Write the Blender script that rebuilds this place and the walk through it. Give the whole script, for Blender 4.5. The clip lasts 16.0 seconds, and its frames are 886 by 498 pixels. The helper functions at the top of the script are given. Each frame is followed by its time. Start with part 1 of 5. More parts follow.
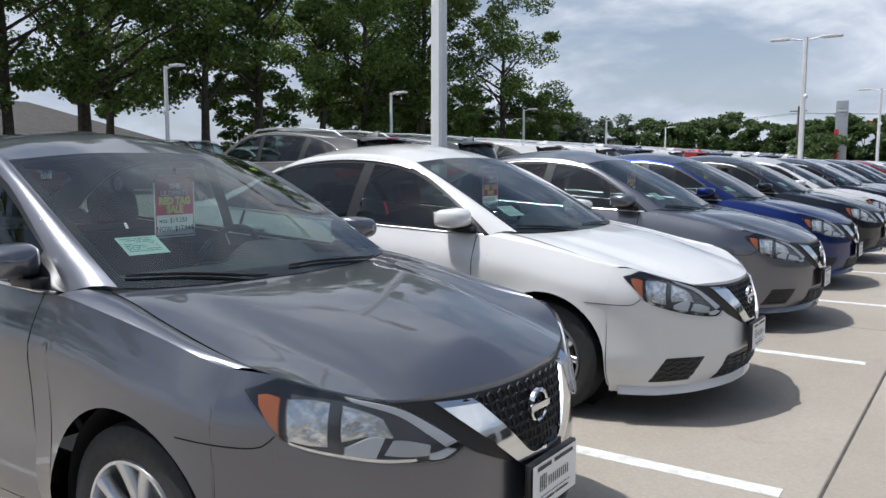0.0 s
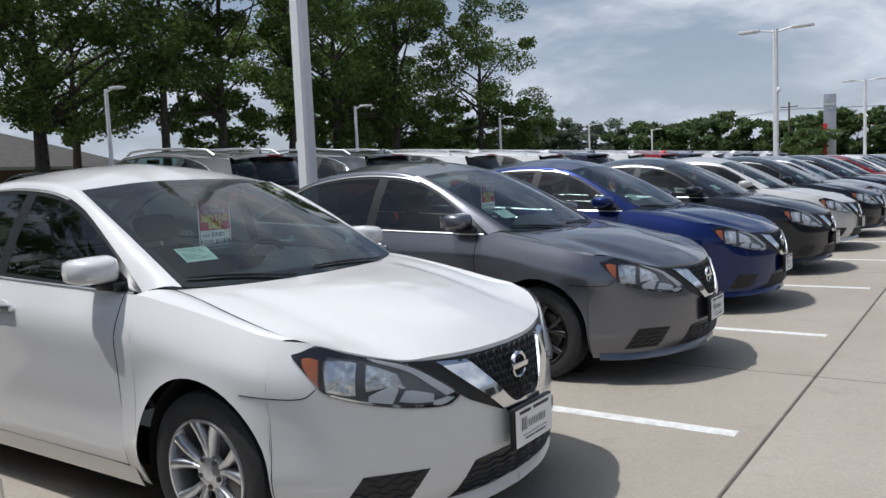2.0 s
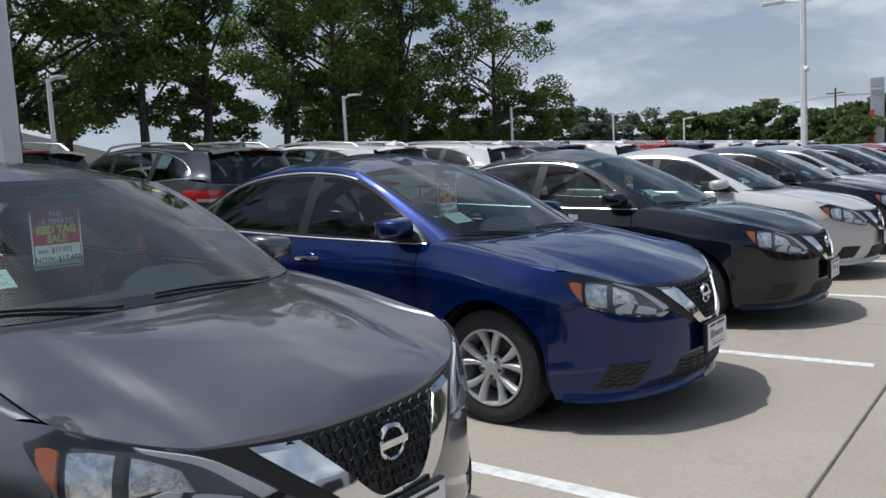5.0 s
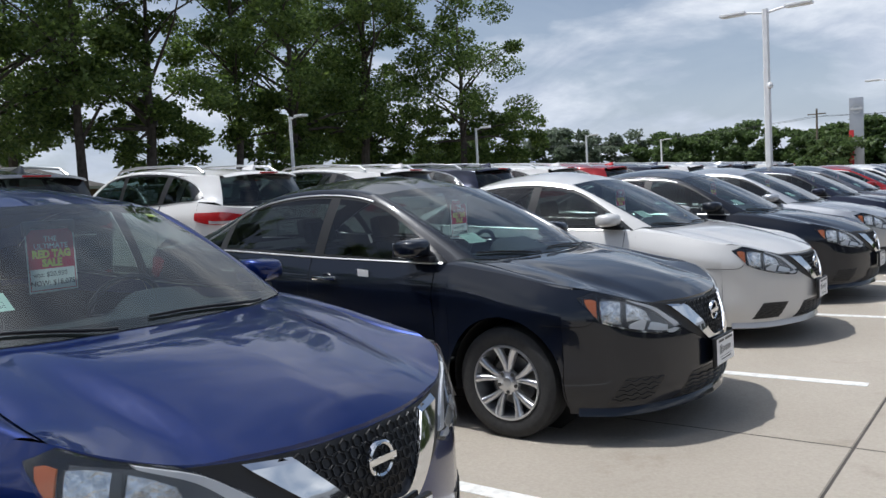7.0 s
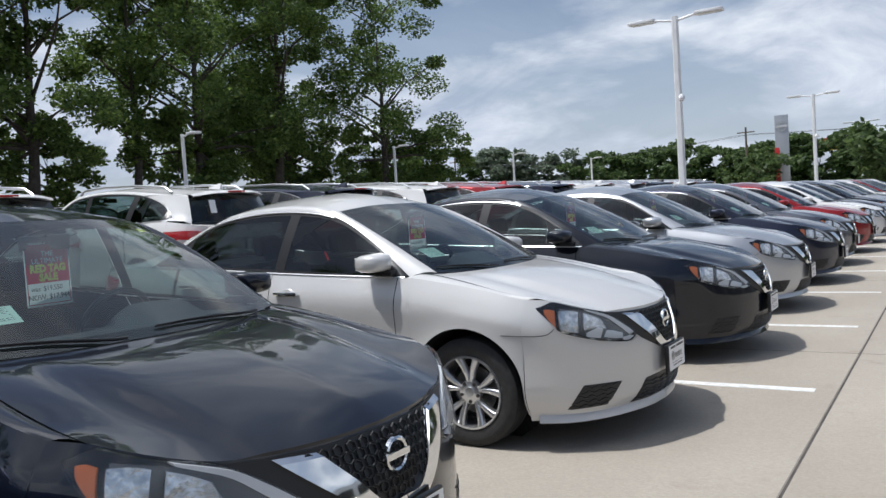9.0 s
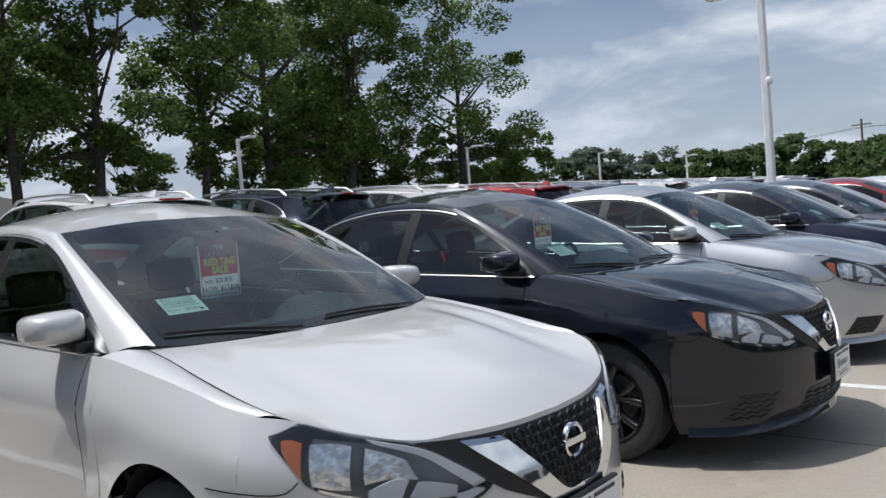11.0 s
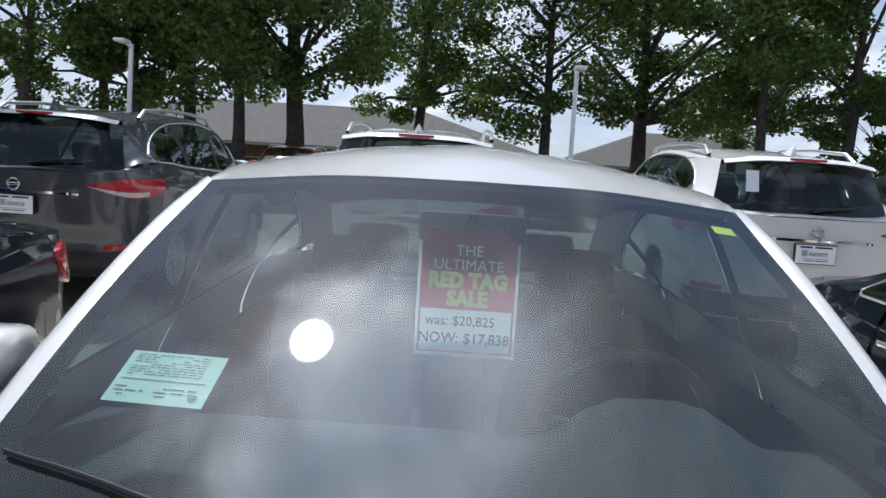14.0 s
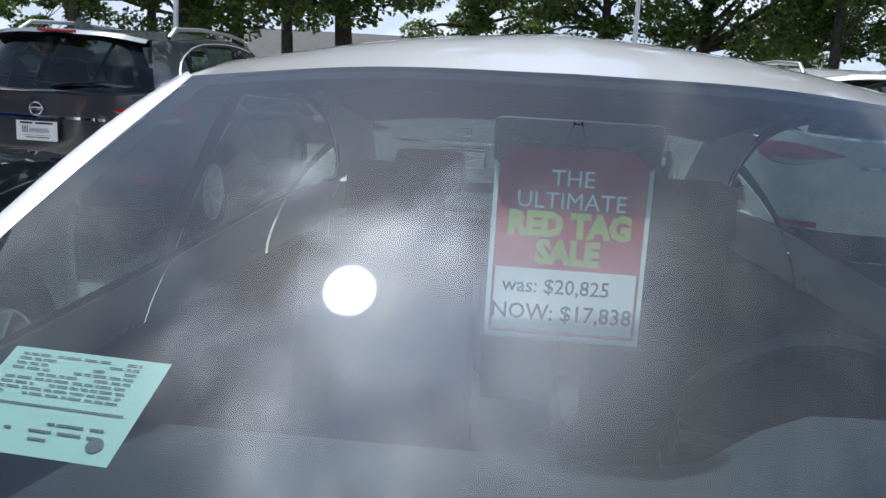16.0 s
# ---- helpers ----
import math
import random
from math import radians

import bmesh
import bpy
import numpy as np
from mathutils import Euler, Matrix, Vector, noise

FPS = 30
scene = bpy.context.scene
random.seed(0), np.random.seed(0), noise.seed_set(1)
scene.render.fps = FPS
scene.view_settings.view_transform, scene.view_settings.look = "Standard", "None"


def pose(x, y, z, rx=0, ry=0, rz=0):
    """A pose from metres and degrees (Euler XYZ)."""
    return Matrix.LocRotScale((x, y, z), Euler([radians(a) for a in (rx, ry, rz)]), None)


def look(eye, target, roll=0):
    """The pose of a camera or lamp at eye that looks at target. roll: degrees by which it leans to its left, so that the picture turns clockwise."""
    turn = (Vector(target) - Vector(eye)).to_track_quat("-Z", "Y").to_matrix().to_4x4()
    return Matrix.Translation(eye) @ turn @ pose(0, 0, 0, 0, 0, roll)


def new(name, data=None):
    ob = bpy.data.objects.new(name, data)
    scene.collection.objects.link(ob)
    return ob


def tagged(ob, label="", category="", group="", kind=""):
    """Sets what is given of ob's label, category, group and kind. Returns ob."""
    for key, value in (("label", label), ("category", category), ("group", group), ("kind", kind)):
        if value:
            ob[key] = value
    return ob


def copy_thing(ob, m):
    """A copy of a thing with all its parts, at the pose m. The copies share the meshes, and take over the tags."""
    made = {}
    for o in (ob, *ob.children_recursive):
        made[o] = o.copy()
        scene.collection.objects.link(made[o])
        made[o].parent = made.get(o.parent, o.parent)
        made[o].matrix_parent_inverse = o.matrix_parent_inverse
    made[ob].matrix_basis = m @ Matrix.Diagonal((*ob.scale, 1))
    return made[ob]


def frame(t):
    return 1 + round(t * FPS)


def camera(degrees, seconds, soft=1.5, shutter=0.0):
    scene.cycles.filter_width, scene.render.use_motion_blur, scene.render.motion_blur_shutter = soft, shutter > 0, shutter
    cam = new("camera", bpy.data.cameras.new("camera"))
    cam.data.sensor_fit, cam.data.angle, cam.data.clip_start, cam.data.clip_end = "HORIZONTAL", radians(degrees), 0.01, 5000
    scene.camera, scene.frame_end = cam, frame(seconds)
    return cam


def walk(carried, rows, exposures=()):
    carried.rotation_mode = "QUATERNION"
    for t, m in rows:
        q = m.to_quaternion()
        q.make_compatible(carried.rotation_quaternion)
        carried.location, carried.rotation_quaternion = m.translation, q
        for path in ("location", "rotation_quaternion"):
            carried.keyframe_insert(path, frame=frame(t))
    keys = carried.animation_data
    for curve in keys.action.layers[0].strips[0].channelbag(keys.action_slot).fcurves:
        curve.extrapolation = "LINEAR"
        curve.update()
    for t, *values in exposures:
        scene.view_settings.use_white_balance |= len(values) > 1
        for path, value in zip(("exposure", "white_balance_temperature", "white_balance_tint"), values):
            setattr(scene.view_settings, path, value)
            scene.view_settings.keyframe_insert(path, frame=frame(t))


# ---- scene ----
cam = camera(57.7, 16.0)
PATH = [
    (0, (1.491, -0.842, 1.404), (0.37, 0.801, 1.195), 0.1),
    (0.5, (1.659, -0.487, 1.364), (0.562, 1.169, 1.13), -0.9),
    (1, (1.818, 0.031, 1.378), (0.744, 1.704, 1.164), -1.8),
    (1.5, (1.903, 0.631, 1.396), (0.798, 2.287, 1.201), -2.1),
    (2, (1.908, 1.242, 1.409), (0.779, 2.883, 1.23), -2.5),
    (2.5, (1.919, 1.897, 1.424), (0.765, 3.52, 1.24), -2.8),
    (3, (1.877, 2.506, 1.42), (0.695, 4.108, 1.22), -3.4),
    (3.5, (1.849, 3.16, 1.404), (0.637, 4.735, 1.184), -3.7),
    (4, (1.774, 3.801, 1.383), (0.533, 5.352, 1.148), -3.4),
    (4.2, (1.756, 4.067, 1.414), (0.536, 5.636, 1.192), -3.2),
    (6.3, (1.752, 7.01, 1.37), (0.542, 8.593, 1.197), -2.9),
    (6.5, (1.754, 7.244, 1.392), (0.562, 8.841, 1.219), -3.0),
    (7, (1.737, 7.91, 1.406), (0.541, 9.507, 1.268), -3.2),
    (7.5, (1.705, 8.552, 1.402), (0.522, 10.163, 1.315), -3.5),
    (8, (1.726, 9.227, 1.397), (0.582, 10.865, 1.311), -3.5),
    (8.5, (1.709, 9.905, 1.386), (0.538, 11.524, 1.298), -4.2),
    (9, (1.682, 10.573, 1.384), (0.598, 12.25, 1.287), -3.7),
    (9.2, (1.667, 10.861, 1.42), (0.597, 12.548, 1.324), -3.7),
    (11.3, (1.398, 13.591, 1.351), (0.01, 15.029, 1.287), -4.4),
    (11.5, (1.345, 13.844, 1.388), (-0.155, 15.163, 1.305), -3.2),
    (12, (1.251, 14.487, 1.391), (-0.466, 15.508, 1.302), -2.2),
    (12.5, (1.105, 15.008, 1.446), (-0.854, 15.388, 1.308), 0.2),
    (13, (0.793, 15.175, 1.425), (-1.199, 15.284, 1.271), 1.6),
    (13.5, (0.425, 15.221, 1.449), (-1.569, 15.275, 1.305), 2.6),
    (14, (0.042, 15.279, 1.442), (-1.951, 15.258, 1.281), 3.6),
    (14.5, (-0.195, 15.281, 1.447), (-2.184, 15.212, 1.258), 3.5),
    (15, (-0.331, 15.254, 1.444), (-2.317, 15.157, 1.232), 3.4),
    (15.5, (-0.469, 15.219, 1.409), (-2.443, 15.103, 1.111), 4.0),
    (16, (-0.53, 15.224, 1.385), (-2.498, 15.09, 1.051), 3.5),
]
walk(cam, [(t, look(eye, target, lean)) for t, eye, target, lean in PATH], [(0, 0.05, 6180, 10), (1.3, -0.12, 6180, 10), (2.0, -0.14, 6180, 10), (3.5, -0.32, 6180, 10), (4.2, -0.3, 6180, 10), (6.3, 0.05, 6180, 10), (9.2, 0.05, 6180, 10), (11.5, -0.1, 6180, 10), (13.0, -0.05, 6100, 10), (14.0, 0.32, 6000, 10), (16, 0.42, 5900, 10)])

CAR1_X, CAR1_Y = 0.36, 1.37
SUV_REAR = 6.12
POLE1_X, POLE1_Y = -4.72, 8.16
WP_X, WP_Y, WP_H = -21.4, 120.0, 9.0
SIGN_X, SIGN_Y = -9.9, 78.2
SIGN2_X, SIGN2_Y = -15.0, 150.0


# ---- small tools ----
def mat(name, col, rough=0.5, metal=0.0, coat=0.0, emit=None, spec=0.5):
    m = bpy.data.materials.new(name)
    m.use_nodes = True
    b = m.node_tree.nodes["Principled BSDF"]
    b.inputs["Base Color"].default_value = (*col, 1)
    b.inputs["Roughness"].default_value = rough
    b.inputs["Metallic"].default_value = metal
    b.inputs["Coat Weight"].default_value = coat
    b.inputs["Coat Roughness"].default_value = 0.03
    b.inputs["Specular IOR Level"].default_value = spec
    if emit:
        b.inputs["Emission Color"].default_value = (*col, 1)
        b.inputs["Emission Strength"].default_value = emit
    return m


def node(m, kind, **sets):
    n = m.node_tree.nodes.new(kind)
    for key, value in sets.items():
        n.inputs[key.replace("_", " ")].default_value = value
    return n


def vary(m, scale, dark, light, detail=6.0, bump=0.0, bump_scale=None, rough=None):
    """Colour between two tones by noise, with relief of its own."""
    t, b = m.node_tree, m.node_tree.nodes["Principled BSDF"]
    co = t.nodes.new("ShaderNodeTexCoord")
    n1 = node(m, "ShaderNodeTexNoise", Scale=scale, Detail=detail, Roughness=0.6)
    t.links.new(co.outputs["Object"], n1.inputs["Vector"])
    ramp = t.nodes.new("ShaderNodeValToRGB")
    ramp.color_ramp.elements[0].position, ramp.color_ramp.elements[1].position = 0.3, 0.7
    ramp.color_ramp.elements[0].color, ramp.color_ramp.elements[1].color = (*dark, 1), (*light, 1)
    t.links.new(n1.outputs["Fac"], ramp.inputs["Fac"])
    t.links.new(ramp.outputs["Color"], b.inputs["Base Color"])
    if bump:
        n2 = node(m, "ShaderNodeTexNoise", Scale=bump_scale or scale * 8, Detail=4.0)
        t.links.new(co.outputs["Object"], n2.inputs["Vector"])
        bp = node(m, "ShaderNodeBump", Strength=bump, Distance=0.02)
        t.links.new(n2.outputs["Fac"], bp.inputs["Height"])
        t.links.new(bp.outputs["Normal"], b.inputs["Normal"])
    return m


def paint(name, col, metal=0.0, rough=0.35):
    """Clear-coated car paint with a fine flake and a film of dust."""
    m = mat(name, col, rough, metal, 1.0, None, 0.1)
    t, b = m.node_tree, m.node_tree.nodes["Principled BSDF"]
    co = t.nodes.new("ShaderNodeTexCoord")
    n1 = node(m, "ShaderNodeTexNoise", Scale=3.0, Detail=5.0)
    t.links.new(co.outputs["Object"], n1.inputs["Vector"])
    mr = node(m, "ShaderNodeMapRange", From_Min=0.3, From_Max=0.75, To_Min=0.008, To_Max=0.04)
    t.links.new(n1.outputs["Fac"], mr.inputs["Value"])
    t.links.new(mr.outputs["Result"], b.inputs["Coat Roughness"])
    if metal:
        n2 = node(m, "ShaderNodeTexNoise", Scale=900.0, Detail=1.0)
        t.links.new(co.outputs["Object"], n2.inputs["Vector"])
        bp = node(m, "ShaderNodeBump", Strength=0.06, Distance=0.001)
        t.links.new(n2.outputs["Fac"], bp.inputs["Height"])
        t.links.new(bp.outputs["Normal"], b.inputs["Normal"])
    return m


def glazing(name, tint, gloss=1.0, ior=1.5):
    """Thin pane: clear tinted glass with a mirror gloss by Fresnel."""
    m = bpy.data.materials.new(name)
    m.use_nodes = True
    t = m.node_tree
    t.nodes.remove(t.nodes["Principled BSDF"])
    tr = node(m, "ShaderNodeBsdfTransparent", Color=(*tint, 1))
    gl = node(m, "ShaderNodeBsdfGlossy", Color=(gloss, gloss, gloss, 1), Roughness=0.0)
    lw = node(m, "ShaderNodeLayerWeight", Blend=0.5)
    f0 = ((ior - 1) / (ior + 1)) ** 2
    pw, sc = t.nodes.new("ShaderNodeMath"), t.nodes.new("ShaderNodeMath")
    pw.operation, sc.operation = "POWER", "MULTIPLY_ADD"
    pw.inputs[1].default_value = 5.0
    sc.inputs[1].default_value, sc.inputs[2].default_value = 1 - f0, f0
    t.links.new(lw.outputs["Facing"], pw.inputs[0])
    t.links.new(pw.outputs[0], sc.inputs[0])
    mx = t.nodes.new("ShaderNodeMixShader")
    t.links.new(sc.outputs[0], mx.inputs[0])
    t.links.new(tr.outputs[0], mx.inputs[1])
    t.links.new(gl.outputs[0], mx.inputs[2])
    t.links.new(mx.outputs[0], t.nodes["Material Output"].inputs["Surface"])
    return m


class Shape:
    """Collects grids, boxes and lathes into one mesh."""

    def __init__(self):
        self.v, self.f = [], []

    def grid(self, rows, flip=False, mirror=False):
        """rows: a list of equally long lists of points."""
        h, w, base = len(rows), len(rows[0]), len(self.v)
        for r in rows:
            self.v.extend(tuple(p) for p in r)
        for i in range(h - 1):
            for j in range(w - 1):
                a = base + i * w + j
                q = (a, a + 1, a + w + 1, a + w)
                self.f.append(q[::-1] if flip else q)
        if mirror:
            self.grid([[(p[0], -p[1], p[2]) for p in r] for r in rows], not flip)
        return self

    def poly(self, pts, flip=False):
        base = len(self.v)
        self.v.extend(tuple(p) for p in pts)
        q = tuple(range(base, base + len(pts)))
        self.f.append(q[::-1] if flip else q)
        return self

    def lathe(self, prof, n=32, axis="y", at=(0, 0, 0)):
        """prof: (distance along the axis, radius)."""
        rows = []
        for a, r in prof:
            row = []
            for k in range(n + 1):
                c, s = math.cos(2 * math.pi * k / n) * r, math.sin(2 * math.pi * k / n) * r
                p = (c, a, s) if axis == "y" else (a, c, s) if axis == "x" else (c, s, a)
                row.append((p[0] + at[0], p[1] + at[1], p[2] + at[2]))
            rows.append(row)
        return self.grid(rows, axis != "y")

    def box(self, lo, hi, bevel=0.01, m=None):
        """A block with its edges cut at a slant."""
        bm = bmesh.new()
        bmesh.ops.create_cube(bm, size=1)
        for v in bm.verts:
            v.co = Vector([(lo[i] + hi[i]) / 2 + v.co[i] * (hi[i] - lo[i]) for i in range(3)])
        if bevel:
            bmesh.ops.bevel(bm, geom=bm.edges[:], offset=bevel, segments=2, affect="EDGES", profile=0.6)
        if m is not None:
            bm.transform(m)
        base = len(self.v)
        bm.verts.index_update()
        self.v.extend(tuple(v.co) for v in bm.verts)
        self.f.extend(tuple(base + v.index for v in f.verts) for f in bm.faces)
        bm.free()
        return self

    def tube(self, pts, radii, n=8):
        """A round bar along points."""
        rows = []
        pts = [Vector(p) for p in pts]
        for i, p in enumerate(pts):
            d = (pts[min(i + 1, len(pts) - 1)] - pts[max(i - 1, 0)]).normalized()
            side = d.cross(Vector((0.13, 0.21, 1))).normalized() if abs(d.z) < 0.95 else d.cross(Vector((1, 0.1, 0))).normalized()
            up = side.cross(d)
            r = radii[i] if isinstance(radii, (list, tuple)) else radii
            rows.append([p + (side * math.cos(2 * math.pi * k / n) + up * math.sin(2 * math.pi * k / n)) * r for k in range(n + 1)])
        return self.grid(rows)

    def outward(self, lo, hi, z):
        """Turns every face away from a line along x from lo to hi at height z."""
        for i, f in enumerate(self.f):
            p = [Vector(self.v[k]) for k in f]
            n = Vector((0, 0, 0))
            for k in range(1, len(p) - 1):
                n += (p[k] - p[0]).cross(p[k + 1] - p[0])
            c = sum(p, Vector((0, 0, 0))) / len(p)
            if n.dot(c - Vector((min(max(c.x, lo), hi), 0, z))) < 0:
                self.f[i] = f[::-1]
        return self

    def mesh(self, name, material, smooth=True, angle=0.6, weld=True, turn=False):
        me = bpy.data.meshes.new(name)
        me.from_pydata(self.v, [], self.f)
        if weld:
            bm = bmesh.new()
            bm.from_mesh(me)
            bmesh.ops.remove_doubles(bm, verts=bm.verts, dist=0.0004)
            if turn and len(bm.faces) > 1:
                bmesh.ops.recalc_face_normals(bm, faces=bm.faces)
            bm.to_mesh(me)
            bm.free()
        if smooth:
            me.polygons.foreach_set("use_smooth", [True] * len(me.polygons))
            me.set_sharp_from_angle(angle=angle)
        me.materials.append(material)
        return me


SHELL = ("paint ", "tinted", "windshield", "clear lamp", "lamp housing", "amber", "red lens", "reflector", "white light")

SHELL_PARTS = ("glass_border", "window_frame", "sill", "grille", "lower_grille", "side_vent", "bumper_cladding", "grille_surround", "tailgate_trim")


def part(name, shape, material, parent=None, label="", smooth=True, angle=0.6, weld=True):
    shell = parent is not None and (name in SHELL_PARTS or material.name.startswith(SHELL)) and not name.startswith(("mirror", "round_mark"))
    if shell:
        shape.outward(-3.9, -0.7, 0.62)
    ob = new(name, shape.mesh(name, material, smooth, angle, weld, not shell))
    if parent is not None:
        ob.parent = parent
    if label:
        ob["label"] = label
    return ob


def lerp(a, b, t):
    return tuple(a[i] + (b[i] - a[i]) * t for i in range(len(a)))


def curve(pts, n):
    """n points along a smooth line through pts, even in length."""
    p = [Vector(q) for q in pts]
    p = [p[0] * 2 - p[1]] + p + [p[-1] * 2 - p[-2]]
    out = []
    for i in range(1, len(p) - 2):
        for k in range(12):
            t = k / 12
            a, b, c, d = p[i - 1:i + 3]
            out.append(0.5 * (2 * b + (c - a) * t + (2 * a - 5 * b + 4 * c - d) * t * t + (3 * b - a - 3 * c + d) * t ** 3))
    out.append(p[-2].copy())
    run = [0.0]
    for a, b in zip(out, out[1:]):
        run.append(run[-1] + (b - a).length)
    res, j = [], 0
    for k in range(n):
        d = run[-1] * k / (n - 1)
        while j < len(run) - 2 and run[j + 1] < d:
            j += 1
        f = (d - run[j]) / max(run[j + 1] - run[j], 1e-9)
        res.append(out[j].lerp(out[j + 1], min(max(f, 0), 1)))
    return res


def table(pts, x):
    """A smooth value at x through (x, value) pairs that rise or fall in x."""
    xs, ys = [p[0] for p in pts], [p[1] for p in pts]
    if xs[0] > xs[-1]:
        xs, ys = xs[::-1], ys[::-1]
    if x <= xs[0]:
        return ys[0]
    if x >= xs[-1]:
        return ys[-1]
    i = max(k for k in range(len(xs) - 1) if xs[k] <= x)
    h = xs[i + 1] - xs[i]
    t = (x - xs[i]) / h
    s0 = (ys[i + 1] - ys[max(i - 1, 0)]) / (xs[i + 1] - xs[max(i - 1, 0)]) * h
    j = min(i + 2, len(xs) - 1)
    s1 = (ys[j] - ys[i]) / (xs[j] - xs[i]) * h
    return ys[i] * (1 + 2 * t) * (1 - t) ** 2 + s0 * t * (1 - t) ** 2 + ys[i + 1] * t * t * (3 - 2 * t) + s1 * t * t * (t - 1)


def coons(bottom, top, left, right, bulge=0.0, up=(0, 0, 1)):
    """A patch between four lines: bottom and top run with u, left and right with v."""
    n, m = len(bottom), len(left)
    up = Vector(up)
    rows = []
    for j in range(m):
        v = j / (m - 1)
        row = []
        for i in range(n):
            u = i / (n - 1)
            p = (bottom[i] * (1 - v) + top[i] * v + left[j] * (1 - u) + right[j] * u
                 - (bottom[0] * (1 - u) * (1 - v) + bottom[-1] * u * (1 - v) + top[0] * (1 - u) * v + top[-1] * u * v))
            row.append(p + up * (bulge * 16 * u * (1 - u) * v * (1 - v)))
        rows.append(row)
    return rows


# ---- sky, sun ----
SUN_DIR = Vector((-0.355, -0.215, 0.905)).normalized()
world = bpy.data.worlds.new("world")
scene.world = world
world.use_nodes = True
wt = world.node_tree
sky = wt.nodes.new("ShaderNodeTexSky")
sky.sky_type, sky.sun_disc = "NISHITA", False
sky.sun_elevation = math.asin(SUN_DIR.z)
sky.sun_rotation = math.atan2(SUN_DIR.x, SUN_DIR.y)
sky.air_density, sky.dust_density, sky.ozone_density = 1.0, 1.5, 1.0
# broken cloud: soft sheets with gaps, drawn out towards the horizon
wco = wt.nodes.new("ShaderNodeTexCoord")
sep = wt.nodes.new("ShaderNodeSeparateXYZ")
wt.links.new(wco.outputs["Generated"], sep.inputs[0])
zz = wt.nodes.new("ShaderNodeMath")
zz.operation = "MAXIMUM"
zz.inputs[1].default_value = 0.0
wt.links.new(sep.outputs["Z"], zz.inputs[0])
zo = wt.nodes.new("ShaderNodeMath")
zo.operation = "ADD"
zo.inputs[1].default_value = 0.3
wt.links.new(zz.outputs[0], zo.inputs[0])
com = wt.nodes.new("ShaderNodeCombineXYZ")
for axis in ("X", "Y"):
    dv = wt.nodes.new("ShaderNodeMath")
    dv.operation = "DIVIDE"
    wt.links.new(sep.outputs[axis], dv.inputs[0])
    wt.links.new(zo.outputs[0], dv.inputs[1])
    wt.links.new(dv.outputs[0], com.inputs[axis])
cl = wt.nodes.new("ShaderNodeTexNoise")
cl.inputs["Scale"].default_value, cl.inputs["Detail"].default_value, cl.inputs["Roughness"].default_value = 1.3, 10.0, 0.55
cl.inputs["Distortion"].default_value = 0.4
off = wt.nodes.new("ShaderNodeVectorMath")
off.operation = "ADD"
off.inputs[1].default_value = (3.1, 1.7, 0.4)
wt.links.new(com.outputs[0], off.inputs[0])
wt.links.new(off.outputs[0], cl.inputs["Vector"])
cover = wt.nodes.new("ShaderNodeMapRange")
cover.inputs["From Min"].default_value, cover.inputs["From Max"].default_value = 0.45, 0.575
cover.inputs["To Min"].default_value, cover.inputs["To Max"].default_value = 0.12, 0.97
wt.links.new(cl.outputs["Fac"], cover.inputs["Value"])
cl2 = wt.nodes.new("ShaderNodeTexNoise")
cl2.inputs["Scale"].default_value, cl2.inputs["Detail"].default_value = 2.6, 8.0
wt.links.new(off.outputs[0], cl2.inputs["Vector"])
tone = wt.nodes.new("ShaderNodeValToRGB")
tone.color_ramp.elements[0].position, tone.color_ramp.elements[1].position = 0.36, 0.64
tone.color_ramp.elements[0].color, tone.color_ramp.elements[1].color = (4.2, 4.9, 6.2, 1), (11.0, 11.2, 11.4, 1)
wt.links.new(cl2.outputs["Fac"], tone.inputs["Fac"])
cl2.inputs["Roughness"].default_value, cl2.inputs["Distortion"].default_value = 0.6, 0.6
# thin cloud glows towards the sun
nrm_ = wt.nodes.new("ShaderNodeVectorMath")
nrm_.operation = "NORMALIZE"
wt.links.new(wco.outputs["Generated"], nrm_.inputs[0])
dot = wt.nodes.new("ShaderNodeVectorMath")
dot.operation = "DOT_PRODUCT"
dot.inputs[1].default_value = SUN_DIR
wt.links.new(nrm_.outputs[0], dot.inputs[0])
glow = wt.nodes.new("ShaderNodeMapRange")
glow.interpolation_type = "SMOOTHERSTEP"
glow.inputs["From Min"].default_value, glow.inputs["From Max"].default_value = 0.88, 1.0
glow.inputs["To Min"].default_value, glow.inputs["To Max"].default_value = 1.0, 4.8
wt.links.new(dot.outputs["Value"], glow.inputs["Value"])
lit = wt.nodes.new("ShaderNodeVectorMath")
lit.operation = "SCALE"
wt.links.new(tone.outputs["Color"], lit.inputs[0])
wt.links.new(glow.outputs["Result"], lit.inputs["Scale"])
mixc = wt.nodes.new("ShaderNodeMix")
mixc.data_type = "RGBA"
wt.links.new(cover.outputs["Result"], mixc.inputs["Factor"])
wt.links.new(sky.outputs[0], mixc.inputs["A"])
wt.links.new(lit.outputs[0], mixc.inputs["B"])
